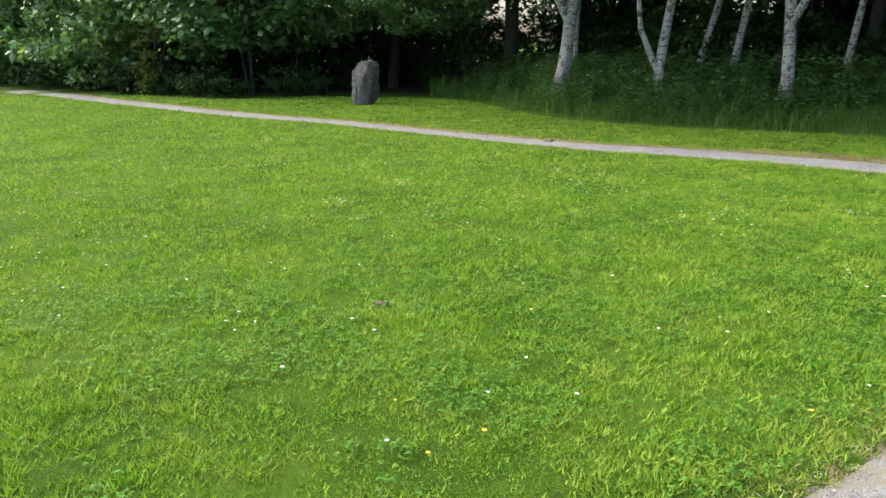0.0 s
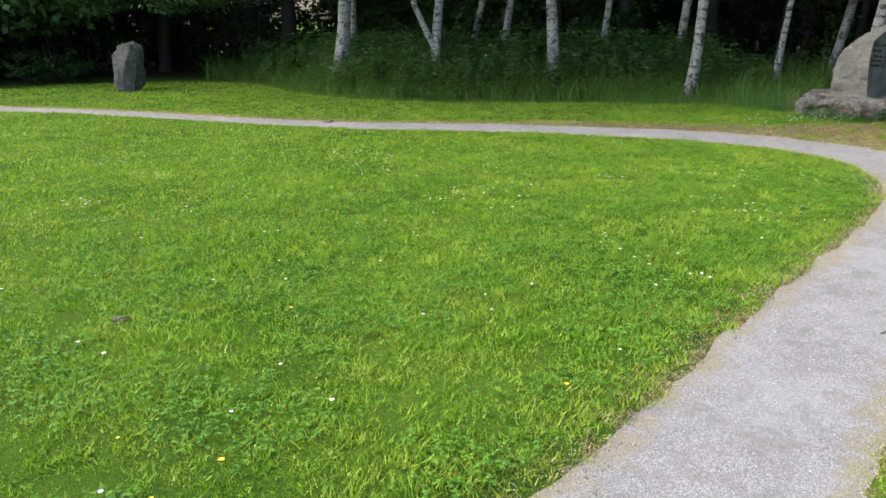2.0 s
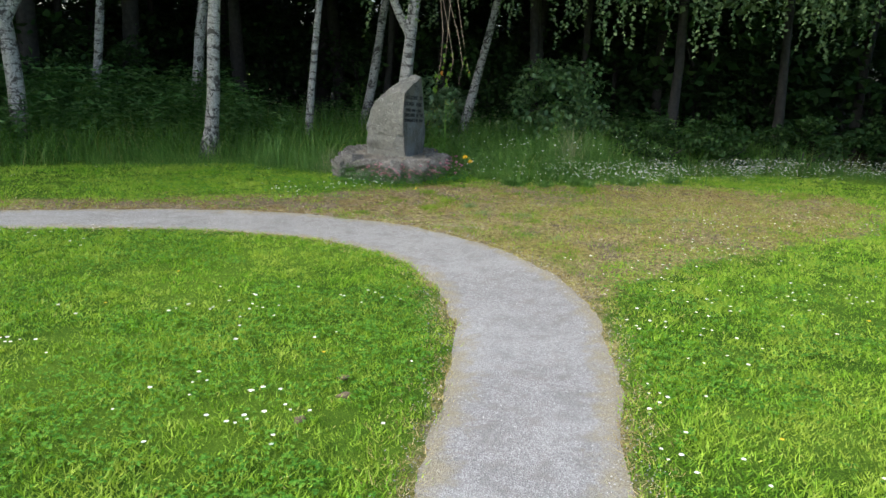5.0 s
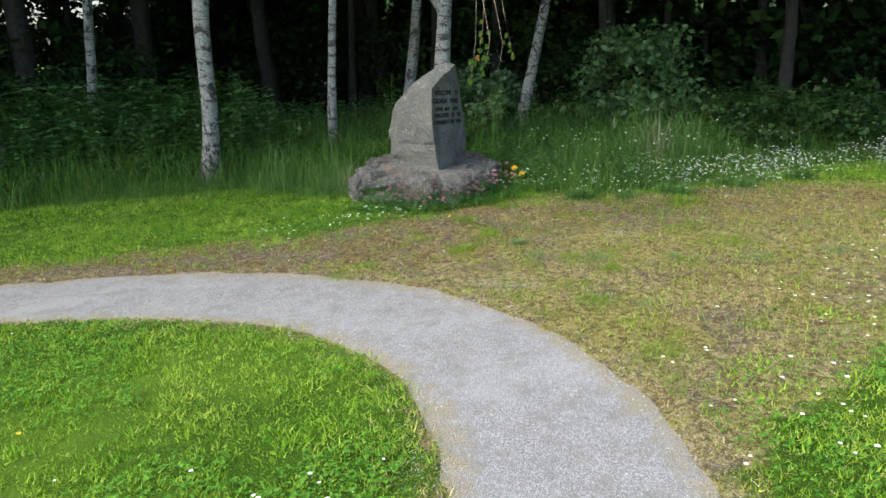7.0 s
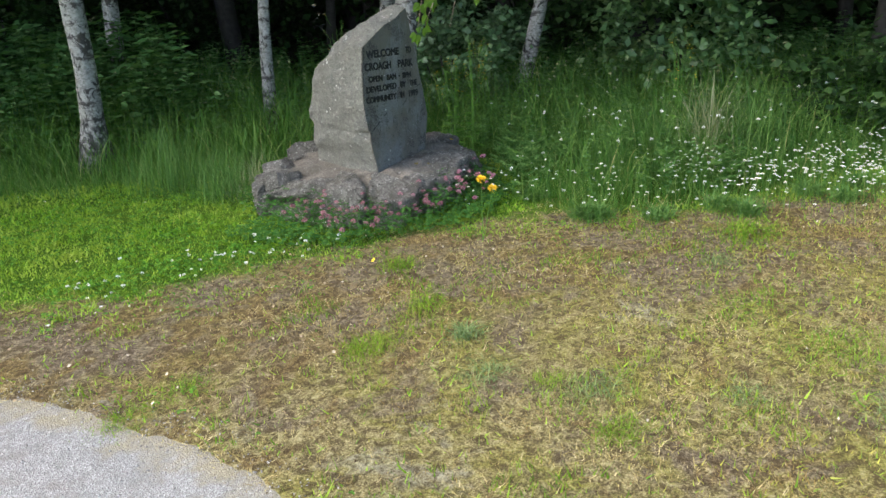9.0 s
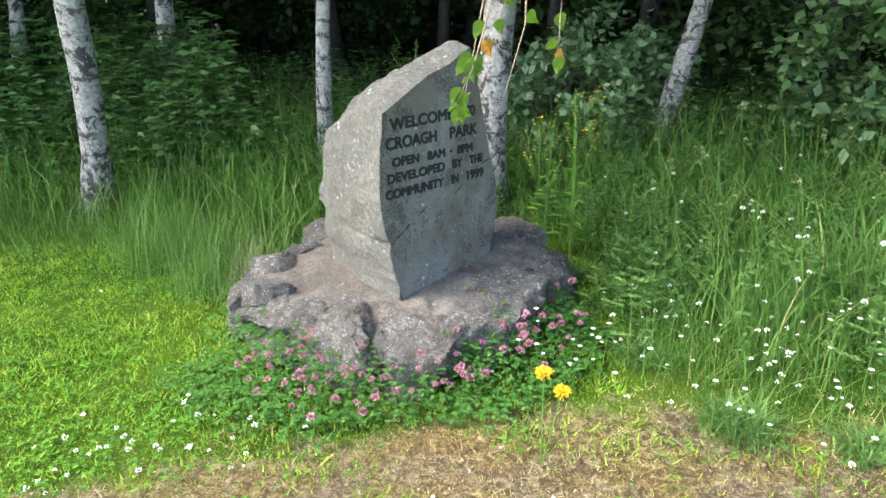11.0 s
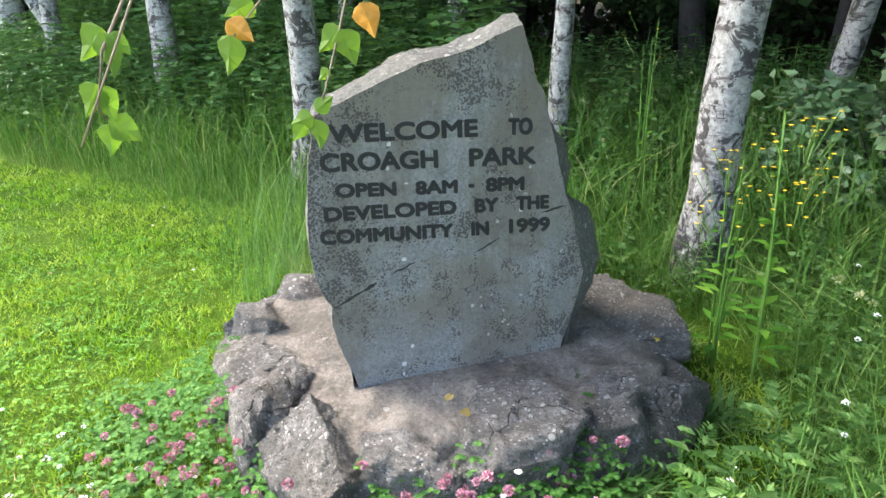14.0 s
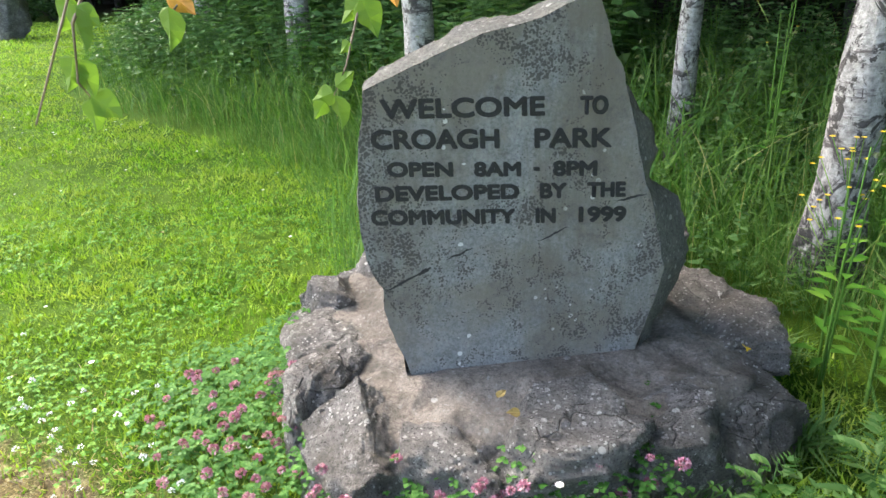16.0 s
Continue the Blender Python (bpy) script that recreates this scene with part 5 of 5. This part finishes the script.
v, f = batch(HERBS, np.column_stack((P, ground_z(P) - 0.01)), rng.uniform(0, 6.28, len(P)), np.interp(e, (0.7, 2, 4), (0.55, 0.95, 1.1)) * np.where(P[:, 0] > 9.3, 0.55, 1.0) * rng.uniform(0.7, 1.2, len(P)))
stuff("nettles", v, f, M_herb, "bed of tall green nettles and docks under the trees", "nettles")


def trefoil(seed):
    g = np.random.default_rng(seed)
    items = []
    for k in range(3):
        a = k * 2.094 + g.normal() * 0.1
        items.append(leaf_at((0, 0, 1.0), (math.cos(a), math.sin(a), 0.15 * g.normal()), (-math.sin(a), math.cos(a), 0), 0.62, 0.6))
    return join(items)


TREFOIL = [trefoil(s) for s in range(4)]


def clover_density(P):
    d = near_walk(P)
    lawn = np.interp(d, (0, 3.5, 5.5), (1300, 850, 0)) * np.clip((value_noise(P, 0.1, 51) * 0.45 + value_noise(P, 0.42, 53) * 0.9 - 0.56) * 4, 0, 1) * (1 - dryness(P)) * (path_gap(P) > 0.12) * (wood_depth(P) < -0.1)
    ps = np.hypot(((P - PLINTH_C) @ STONE_U) / 0.715, ((P - PLINTH_C) @ STONE_N) / 0.64)
    front = ((P - PLINTH_C) @ STONE_N > -0.35) & ((P - PLINTH_C) @ STONE_U < 0.25)
    bank = 3300 * (ps > 0.98) * (ps < 1.42 + 0.25 * value_noise(P, 0.3, 52)) * front
    strip = 1500 * np.clip(1 - dist_line(P, np.array([(7.3, 9.15), (8.4, 8.95), (8.6, 9.3)]))[0] / 0.35, 0, 1)
    return np.maximum(np.maximum(lawn, bank), strip)


P, _ = scatter(-2, 12, 0.5, 11, clover_density, 3300)
ps = np.hypot(((P - PLINTH_C) @ STONE_U) / 0.715, ((P - PLINTH_C) @ STONE_N) / 0.64)
h = np.where(ps < 1.7, np.interp(ps, (1.0, 1.15, 1.45), (0.2, 0.15, 0.06)), 0.038) * rng.uniform(0.5, 1.2, len(P))
s = np.where(ps < 1.7, rng.uniform(0.02, 0.032, len(P)), rng.uniform(0.013, 0.027, len(P)))
for pick, nm, mt, lb in ((ps < 1.7, "red_clover_leaves", M_redclover, "bank of deep green clover leaves round the plinth"), (ps >= 1.7, "clover_leaves", M_clover, "low green clover leaves through the mown lawn")):
    v, f = batch(TREFOIL, np.column_stack((P, ground_z(P) + h - s))[pick], rng.uniform(0, 6.28, pick.sum()), s[pick])
    stuff(nm, v, f, mt, lb, "clover")


def flower(petals, r, seed, lift=0.15):
    items = []
    for k in range(petals):
        a = 2 * math.pi * k / petals
        items.append(leaf_at((0, 0, 0), (math.cos(a), math.sin(a), lift), (-math.sin(a), math.cos(a), 0), r, r * 2.2 * math.pi / petals))
    return join(items)


def ball(r, seed, spikes=26, squash=1.0):
    """A round head of small florets."""
    g = np.random.default_rng(seed)
    items = []
    for _ in range(spikes):
        d = g.normal(size=3)
        d[2] = abs(d[2]) * 1.1 - 0.35
        d /= np.linalg.norm(d)
        items.append(leaf_at(d * r * 0.4, d * np.array((1, 1, squash)) + g.normal(size=3) * 0.25, np.cross(d, g.normal(size=3)), r * 0.65, r * 0.42))
    return join(items)


def stalks(P, top, name, mat, label, parent=None):
    n = len(P)
    z = ground_z(P)
    a = rng.uniform(0, 6.28, n)
    s = np.column_stack((np.cos(a), np.sin(a), np.zeros(n))) * 0.0022
    b = np.column_stack((P, z))
    v = np.stack((b - s, b + s, top), 1).reshape(-1, 3)
    ob = new(name, mesh_np(name, v, np.arange(3 * n).reshape(n, 3), mat))
    ob.parent = parent
    return ob


def flowers(P, h, templates, size, name, mat, label, category, centre=None, stalk=None):
    top = np.column_stack((P + rng.normal(size=P.shape) * 0.15 * h[:, None], ground_z(P) + h))
    n = len(P)
    v, f = batch(templates, top, rng.uniform(0, 6.28, n), size * rng.uniform(0.7, 1.2, n), rng.uniform(0, 0.5, n), rng.uniform(0, 6.28, n))
    ob = stuff(name, v, f, mat, label, category)
    if stalk:
        stalks(P, top - np.array((0, 0, 0.001)), "stalks", stalk, "", ob)
    if centre:
        me = batch([ball(0.36, 3, 7, 0.6)], top + np.array((0, 0, 0.001)), 0.0, size * 1.0)
        c = new("flower_centres", mesh_np("flower_centres", *me, centre))
        c.parent = ob
    return ob


def daisy_density(P):
    clump = np.clip((value_noise(P, 0.45, 61) - 0.62) * 4, 0, 1)
    lawn = (1.8 + 42 * clump * (value_noise(P, 2.5, 62) > 0.45)) * (wood_depth(P) < 0) * (path_gap(P) > 0.12) * (1 - dryness(P))
    lawn *= np.where(P[:, 1] < 9, 1.0, 0.5)
    right = 40 * np.clip(1 - dist_line(P, np.array([(6.6, 4.4), (7.5, 4.8), (9.5, 5.1), (10.5, 4.8)]))[0] / 0.9, 0, 1)
    for x, y, r in ((5.59, 3.90, 0.30), (4.15, 2.87, 0.25), (4.10, 2.75, 0.25), (4.60, 3.06, 0.20), (3.23, 3.73, 0.20)):
        lawn = np.maximum(lawn, 70 * np.clip(1.2 - np.hypot(P[:, 0] - x, P[:, 1] - y) / r, 0, 1) * (path_gap(P) > 0.12))
    return np.maximum(lawn, right * (path_gap(P) > 0.1))


P, _ = scatter(-6, 13, 1.0, 14, daisy_density, 70)
flowers(P, rng.uniform(0.03, 0.055, len(P)), [flower(10, 1.0, 1), flower(9, 1.0, 2, 0.5)], 0.0105, "daisies", M_white, "small white daisies scattered through the lawn", "daisies", M_yellow)

BANK = np.array([(9.75, 8.4), (10.3, 7.95), (10.85, 7.6), (11.3, 7.2), (12.2, 6.9), (13.4, 6.2), (14.5, 5.4)])


def bank_density(P):
    d, _ = dist_line(P, BANK)
    return np.where(P[:, 0] > 10.6, 700, 140) * np.clip(1.15 - d / 0.55, 0, 1) * np.clip(2.6 * value_noise(P, 0.3, 64) - 0.6, 0.08, 1.3) * (wood_depth(P) > -0.7)


P, _ = scatter(9.4, 15, 4.8, 9, bank_density, 920)
flowers(P, rng.uniform(0.06, 0.26, len(P)), [flower(9, 1.0, 4, 0.4), ball(1.0, 5, 18)], 0.0108, "white_wild_flowers", M_white, "white daisies and clover heads along the long grass", "wild flowers", M_yellow, M_tall)
P, _ = scatter(7.2, 8.8, 8.5, 9.6, lambda P: 140 * np.clip(1 - dist_line(P, np.array([(7.35, 9.05), (8.0, 8.9), (8.5, 8.85)]))[0] / 0.28, 0, 1), 260)
flowers(P, rng.uniform(0.04, 0.09, len(P)), [ball(1.0, s, 20) for s in (6, 7)], 0.011, "white_clover_flowers", M_white, "white clover heads edging the mown grass", "clover", None, M_tall)


P, _ = scatter(9.3, 12.5, 7.3, 9.8, lambda P: 15 * np.clip(wood_depth(P) / 0.3 + 0.5, 0, 1) * (wood_depth(P) < 1.3), 15)
flowers(P, rng.uniform(0.2, 0.5, len(P)), [ball(1.0, s, 24) for s in (14, 15)], 0.012, "tall_white_clover", M_white, "pale white flower heads among leafy weeds", "wild flowers", None, M_tall)


def pink_density(P):
    left = np.hypot(P[:, 0] - 8.63, P[:, 1] - 8.95) / 0.24
    front = dist_line(P, np.array([(8.72, 8.78), (9.12, 8.68), (9.5, 8.74), (9.68, 8.86)]))[0] / 0.13
    return 330 * np.clip(1.3 - np.minimum(left, front), 0, 1)


P, _ = scatter(8.2, 10.2, 8.3, 9.6, pink_density, 330)
flowers(P, rng.uniform(0.1, 0.24, len(P)), [ball(1.0, s, 60) for s in (8, 9, 10)], 0.0165, "pink_clover_flowers", M_pink, "pink red-clover heads in front of the rock plinth", "clover", None, M_herb)
P, _ = scatter(-3, 8, 1.0, 9, lambda P: 0.6 * (path_gap(P) > 0.2) * (1 - dryness(P)) * (wood_depth(P) < -0.4), 2)
flowers(P, rng.uniform(0.035, 0.06, len(P)), [flower(5, 1.0, 11, 0.5)], 0.012, "buttercups", M_yellow, "few yellow buttercups in the lawn", "buttercups")
P, _ = scatter(8.2, 13, 7, 13, lambda P: 16 * (wood_depth(P) > 0.15) * (wood_depth(P) < 2.4), 16)
_h = rng.uniform(0.5, 0.85, len(P))
flowers(P, _h, [ball(1.0, s, 26, 3.2) for s in (12, 13)], 0.013, "grass_seed_heads", M_seed, "pale feathery seed heads above the long grass", "grass", None, M_tall)


def ragwort(x, y, h, heads, seed, lean=(0, 0)):
    thing = new("yellow_flower_plant")
    thing.matrix_world = pose(x, y, 0)
    g = np.random.default_rng(seed)
    stems, leaves, blooms = [], [], []
    for i in range(3):
        a = g.uniform(0, 6.28)
        tip = np.array((lean[0] + 0.06 * math.cos(a), lean[1] + 0.06 * math.sin(a), h * g.uniform(0.75, 1.0)))
        stems.append(tube([(0.02 * math.cos(a), 0.02 * math.sin(a), 0), tip * 0.55, tip], (0.005, 0.004, 0.002), 4))
        for k in range(9):
            t = 0.15 + 0.08 * k
            b = g.uniform(0, 6.28)
            leaves.append(leaf_at(tip * t, (math.cos(b), math.sin(b), 0.2), (-math.sin(b), math.cos(b), 0), 0.12 * (1.1 - t), 0.035))
    for _ in range(heads):
        a, r = g.uniform(0, 6.28), 0.12 * math.sqrt(g.random())
        p = np.array((lean[0] + r * math.cos(a), lean[1] + r * math.sin(a), h * g.uniform(0.62, 1.02)))
        blooms.append(tuple(p))
        stems.append(tube([p - np.array((r * 0.5 * math.cos(a), r * 0.5 * math.sin(a), 0.09)), p], (0.002, 0.0015), 3))
    for st in stems[:3]:
        part("stem", mesh_np("stem", *st, M_tall), M_tall, thing)
    part("side_shoot", mesh_np("side_shoot", *join(stems[3:]), M_tall), M_tall, thing)["kind"] = "stuff"
    part("foliage", mesh_np("foliage", *join(leaves), M_clover), M_clover, thing)
    head = mesh_np("bloom", *flower(8, 0.0095, 1, 0.4), M_yellow)
    for p in blooms:
        part("bloom", head, M_yellow, thing, "small yellow flower").location = p
    return tagged(thing, "tall weed with small yellow flowers in long grass", "wild flower", "yellow-flowered weeds")


ragwort(10.33, 9.63, 0.94, 40, 1, (0.02, -0.04))
ragwort(10.19, 9.74, 0.82, 26, 5, (0.0, -0.03))
ragwort(10.1, 11.2, 1.15, 5, 2)
ragwort(11.3, 8.45, 0.95, 20, 3)


def make_dandelion():
    thing = new("yellow_flower")
    thing.matrix_world = pose(9.16, 8.19, 0)
    for i, (x, y, z) in enumerate(((0, 0, 0.36), (0.035, -0.05, 0.31))):
        part("stalk", mesh_np("stalk", *tube([(0.01, 0.02, 0), (x, y, z)], (0.003, 0.002), 4), M_tall), M_tall, thing)
        v, f = join([flower(12, 0.034, 1, 0.35), flower(10, 0.026, 2, 0.8), ball(0.028, 4, 40)])
        part("bloom", mesh_np("bloom", v + np.array((x, y, z)), f, M_yellow), M_yellow, thing)
    return tagged(thing, "bright yellow flower beside the rock plinth", "flower")


make_dandelion()


# ---- hanging birch twigs before the stone ----
def broad_leaf(p, size, along, mat, thing, seed):
    """A pointed birch leaf with a toothed edge and a folded rib."""
    g = random.Random(seed)
    a = Vector(along).normalized()
    s = a.cross(Vector((g.uniform(-0.4, 0.4), -1, g.uniform(-0.3, 0.3)))).normalized()
    up = a.cross(s)
    bm = bmesh.new()
    rib = [bm.verts.new(Vector(p) + a * size * t - up * size * 0.1 * t * t) for t in (0, 0.25, 0.5, 0.75, 1.0)]
    for sg in (-1, 1):
        rim = [bm.verts.new(Vector(p) + a * size * t + s * sg * size * w + up * size * 0.08) for t, w in ((0.1, 0.25), (0.28, 0.4), (0.5, 0.34), (0.75, 0.17))]
        bm.faces.new((rib[0], rib[1], rim[1], rim[0]) if sg > 0 else (rib[0], rim[0], rim[1], rib[1]))
        bm.faces.new((rib[1], rib[2], rim[2], rim[1]) if sg > 0 else (rib[1], rim[1], rim[2], rib[2]))
        bm.faces.new((rib[2], rib[3], rim[3], rim[2]) if sg > 0 else (rib[2], rim[2], rim[3], rib[3]))
        bm.faces.new((rib[3], rib[4], rim[3]) if sg > 0 else (rib[3], rim[3], rib[4]))
    return part("leaf", bm, mat, thing, "orange dying leaf" if mat is M_orange else "")


def hanging_twig(points, leaves, label, seed):
    thing = new("birch_twig")
    thing.matrix_world = pose(*points[0])
    o = Vector(points[0])
    pts = [Vector(p) - o for p in points]
    part("stem", mesh_np("stem", *tube(pts, [0.004 - 0.0028 * i / (len(pts) - 1) for i in range(len(pts))], 5), M_twig), M_twig, thing)
    for i, (x, y, z, sz, ax, az, orange) in enumerate(leaves):
        broad_leaf(Vector((x, y, z)) - o, sz, (ax, 0.15, az), M_orange if orange else M_twigleaf, thing, seed * 20 + i)
    return tagged(thing, label, "twig", "hanging birch twigs")


hanging_twig([(9.7, 9.2, 2.3), (9.25, 8.6, 1.75), (9.08, 8.36, 1.42), (9.0, 8.32, 1.27), (8.965, 8.34, 1.19), (8.975, 8.36, 1.15)],
             [(9.0, 8.33, 1.3, 0.062, -0.7, -0.7, False), (9.0, 8.32, 1.295, 0.064, 0.15, -1.0, False), (9.01, 8.32, 1.29, 0.04, 0.7, -0.6, False), (8.972, 8.335, 1.225, 0.056, -0.5, -0.85, False),
              (8.968, 8.34, 1.22, 0.055, 0.3, -0.95, False), (8.97, 8.35, 1.17, 0.056, 0.85, -0.6, False), (8.97, 8.35, 1.165, 0.05, -0.15, -1.0, False), (9.06, 8.36, 1.39, 0.055, -0.5, -0.8, False),
              (9.12, 8.42, 1.5, 0.06, 0.6, -0.8, False)],
             "thin birch twig with pale green leaves hanging before the stone", 1)
hanging_twig([(9.62, 9.0, 2.2), (9.3, 8.5, 1.7), (9.12, 8.25, 1.38), (9.015, 8.21, 1.165)], [(9.14, 8.27, 1.41, 0.05, 0.7, -0.5, False)],
             "bare pale birch twig ending in a point", 4)
hanging_twig([(9.8, 9.3, 2.3), (9.38, 8.82, 1.75), (9.27, 8.73, 1.42), (9.225, 8.72, 1.26), (9.19, 8.71, 1.15), (9.165, 8.7, 1.1)],
             [(9.27, 8.71, 1.305, 0.066, 0.3, -0.9, True), (9.225, 8.73, 1.262, 0.066, -0.75, -0.7, False), (9.228, 8.71, 1.26, 0.07, 0.35, -0.95, False),
              (9.168, 8.7, 1.1, 0.062, 0.1, -1, False), (9.165, 8.7, 1.105, 0.05, -0.95, -0.35, False), (9.17, 8.7, 1.115, 0.045, 0.7, 0.5, False), (9.15, 8.69, 1.09, 0.042, -0.6, -0.7, False), (9.2, 8.71, 1.19, 0.03, -0.6, -0.6, False)],
             "birch twig with green leaves and one orange leaf", 2)
hanging_twig([(9.9, 9.1, 2.2), (9.5, 8.6, 1.65), (9.28, 8.32, 1.38), (9.22, 8.24, 1.29)],
             [(9.222, 8.23, 1.295, 0.05, -0.2, -1.0, False), (9.215, 8.24, 1.31, 0.04, 0.6, -0.5, True), (9.24, 8.27, 1.33, 0.045, -0.8, -0.3, False), (9.3, 8.35, 1.4, 0.055, 0.3, -0.9, False), (9.36, 8.42, 1.47, 0.055, -0.6, -0.7, False)],
             "birch twig with green leaves over the stone's top", 3)
hanging_twig([(10.0, 9.3, 2.2), (9.6, 8.95, 1.75), (9.42, 8.8, 1.48), (9.36, 8.78, 1.35)],
             [(9.42, 8.8, 1.5, 0.06, -0.5, -0.8, False), (9.4, 8.8, 1.44, 0.06, 0.6, -0.8, False), (9.36, 8.78, 1.36, 0.055, 0.2, -1.0, False), (9.5, 8.87, 1.6, 0.06, -0.6, -0.6, False)],
             "leafy birch twig hanging beside the stone's peak", 5)


# ---- feathery weeds by the plinth ----
def feather(seed):
    """A soft stem set with rows of divided leaves."""
    g = np.random.default_rng(seed)
    items = [tube([(0, 0, 0), (0.03, 0.02, 0.5), (0.05, 0.04, 1.0)], (0.012, 0.009, 0.004), 4)]
    for i in range(13):
        t = 0.08 + 0.9 * i / 13
        a = i * 2.4 + g.normal() * 0.2
        o, d = np.array((0.05 * t, 0.04 * t, t)), np.array((math.cos(a), math.sin(a), 0.45))
        ln = 0.5 * (1.05 - t) + 0.1
        for k in range(5):
            q = o + d * ln * (0.25 + 0.18 * k)
            sd = np.array((-math.sin(a), math.cos(a), 0.1))
            for sg in (-1, 1):
                items.append(leaf_at(q, d * 0.6 + sd * sg, np.cross(d, sd), 0.15 * (1.1 - 0.15 * k), 0.045))
        items.append(leaf_at(o + d * ln * 0.8, d, np.cross(d, (0, 0, 1)), ln * 0.35, 0.07))
    return join(items)


P, _ = scatter(9.9, 12.3, 7.7, 10.2, lambda P: 26 * (wood_depth(P) > 0.0) * (value_noise(P, 0.5, 71) > 0.35), 26)
P = np.vstack((P, [(9.98, 8.95), (10.06, 8.9), (10.2, 9.05), (10.35, 8.8)]))
v, f = batch([feather(s) for s in (1, 2, 3)], np.column_stack((P, ground_z(P))), rng.uniform(0, 6.28, len(P)), rng.uniform(0.15, 0.34, len(P)))
stuff("feathery_weeds", v, f, M_feather, "soft feathery green weeds beside the rock plinth", "weeds")

# ---- small things on the ground ----
def make_stick():
    me = mesh_np("fallen_stick", *tube([(-0.08, 0, 0.004), (-0.015, 0.01, 0.007), (0.035, 0.0, 0.006), (0.08, 0.014, 0.005)], (0.003, 0.0036, 0.003, 0.0018), 6), M_bark)
    ob = new("fallen_stick", me)
    ob.matrix_world = pose(3.7, 2.93, -0.006, 0, 0, -2)
    tagged(ob, "short dark stick lying on the gravel path", "stick")


make_stick()
for i, (x, y, s) in enumerate(((0.17, 4.05, 0.055), (4.45, 4.8, 0.035), (4.83, 5.0, 0.035), (1.84, 11.3, 0.09), (4.72, 4.86, 0.04))):
    ob = new("soil_lump", rock_mesh("soil_lump", (s * 0.75, s * 0.6, s * 0.22), 80 + i, M_dirt, 9, 2.0, 5))
    ob.matrix_world = pose(x, y, 0.006, 0, 0, i * 50)
    tagged(ob, "small crumbled lump of dry brown soil on the grass", "soil", "soil lumps")
for i, (x, y) in enumerate(((8.95, 8.98), (9.35, 9.05), (9.5, 9.08), (9.42, 9.0), (9.95, 9.45), (7.27, 10.32), (8.5, 8.3))):
    z = 0.262 if i < 5 else 0.045
    thing = new("fallen_leaf")
    thing.matrix_world = pose(x, y, z, 76, 0, i * 70)
    broad_leaf((0, 0, 0), 0.036, (1, 0.2, 0.15), M_dry if i % 2 else M_yellow, thing, 900 + i)
    tagged(thing, "small yellow fallen leaf", "leaf", "fallen leaves")


def pebbles():
    """Loose grit over the path and its margins."""
    P, _ = scatter(-1, 8, 0.3, 11, lambda P: 1900 * np.interp(path_gap(P), (-0.4, -0.1, 0.0, 0.1, 0.2), (0.14, 0.3, 1.0, 0.8, 0.0)) * (0.3 + value_noise(P, 0.3, 81)), 2500)
    g = np.random.default_rng(5)
    tv = np.array([(1, 0, 0), (-0.6, 0.8, 0), (-0.5, -0.9, 0), (0.05, 0.1, 0.9), (0.1, 0, -0.4)])
    tf = np.array([(0, 1, 3), (1, 2, 3), (2, 0, 3), (1, 0, 4), (2, 1, 4), (0, 2, 4)])
    z = np.maximum(ground_z(P), -0.008)
    v, f = batch([(tv * g.uniform(0.6, 1.3, (5, 3)), tf) for _ in range(5)], np.column_stack((P, z)), rng.uniform(0, 6.28, len(P)), rng.uniform(0.0025, 0.006, len(P)))
    stuff("path_grit", v, f, M_grit, "loose grey grit along the footpath", "gravel")


pebbles()
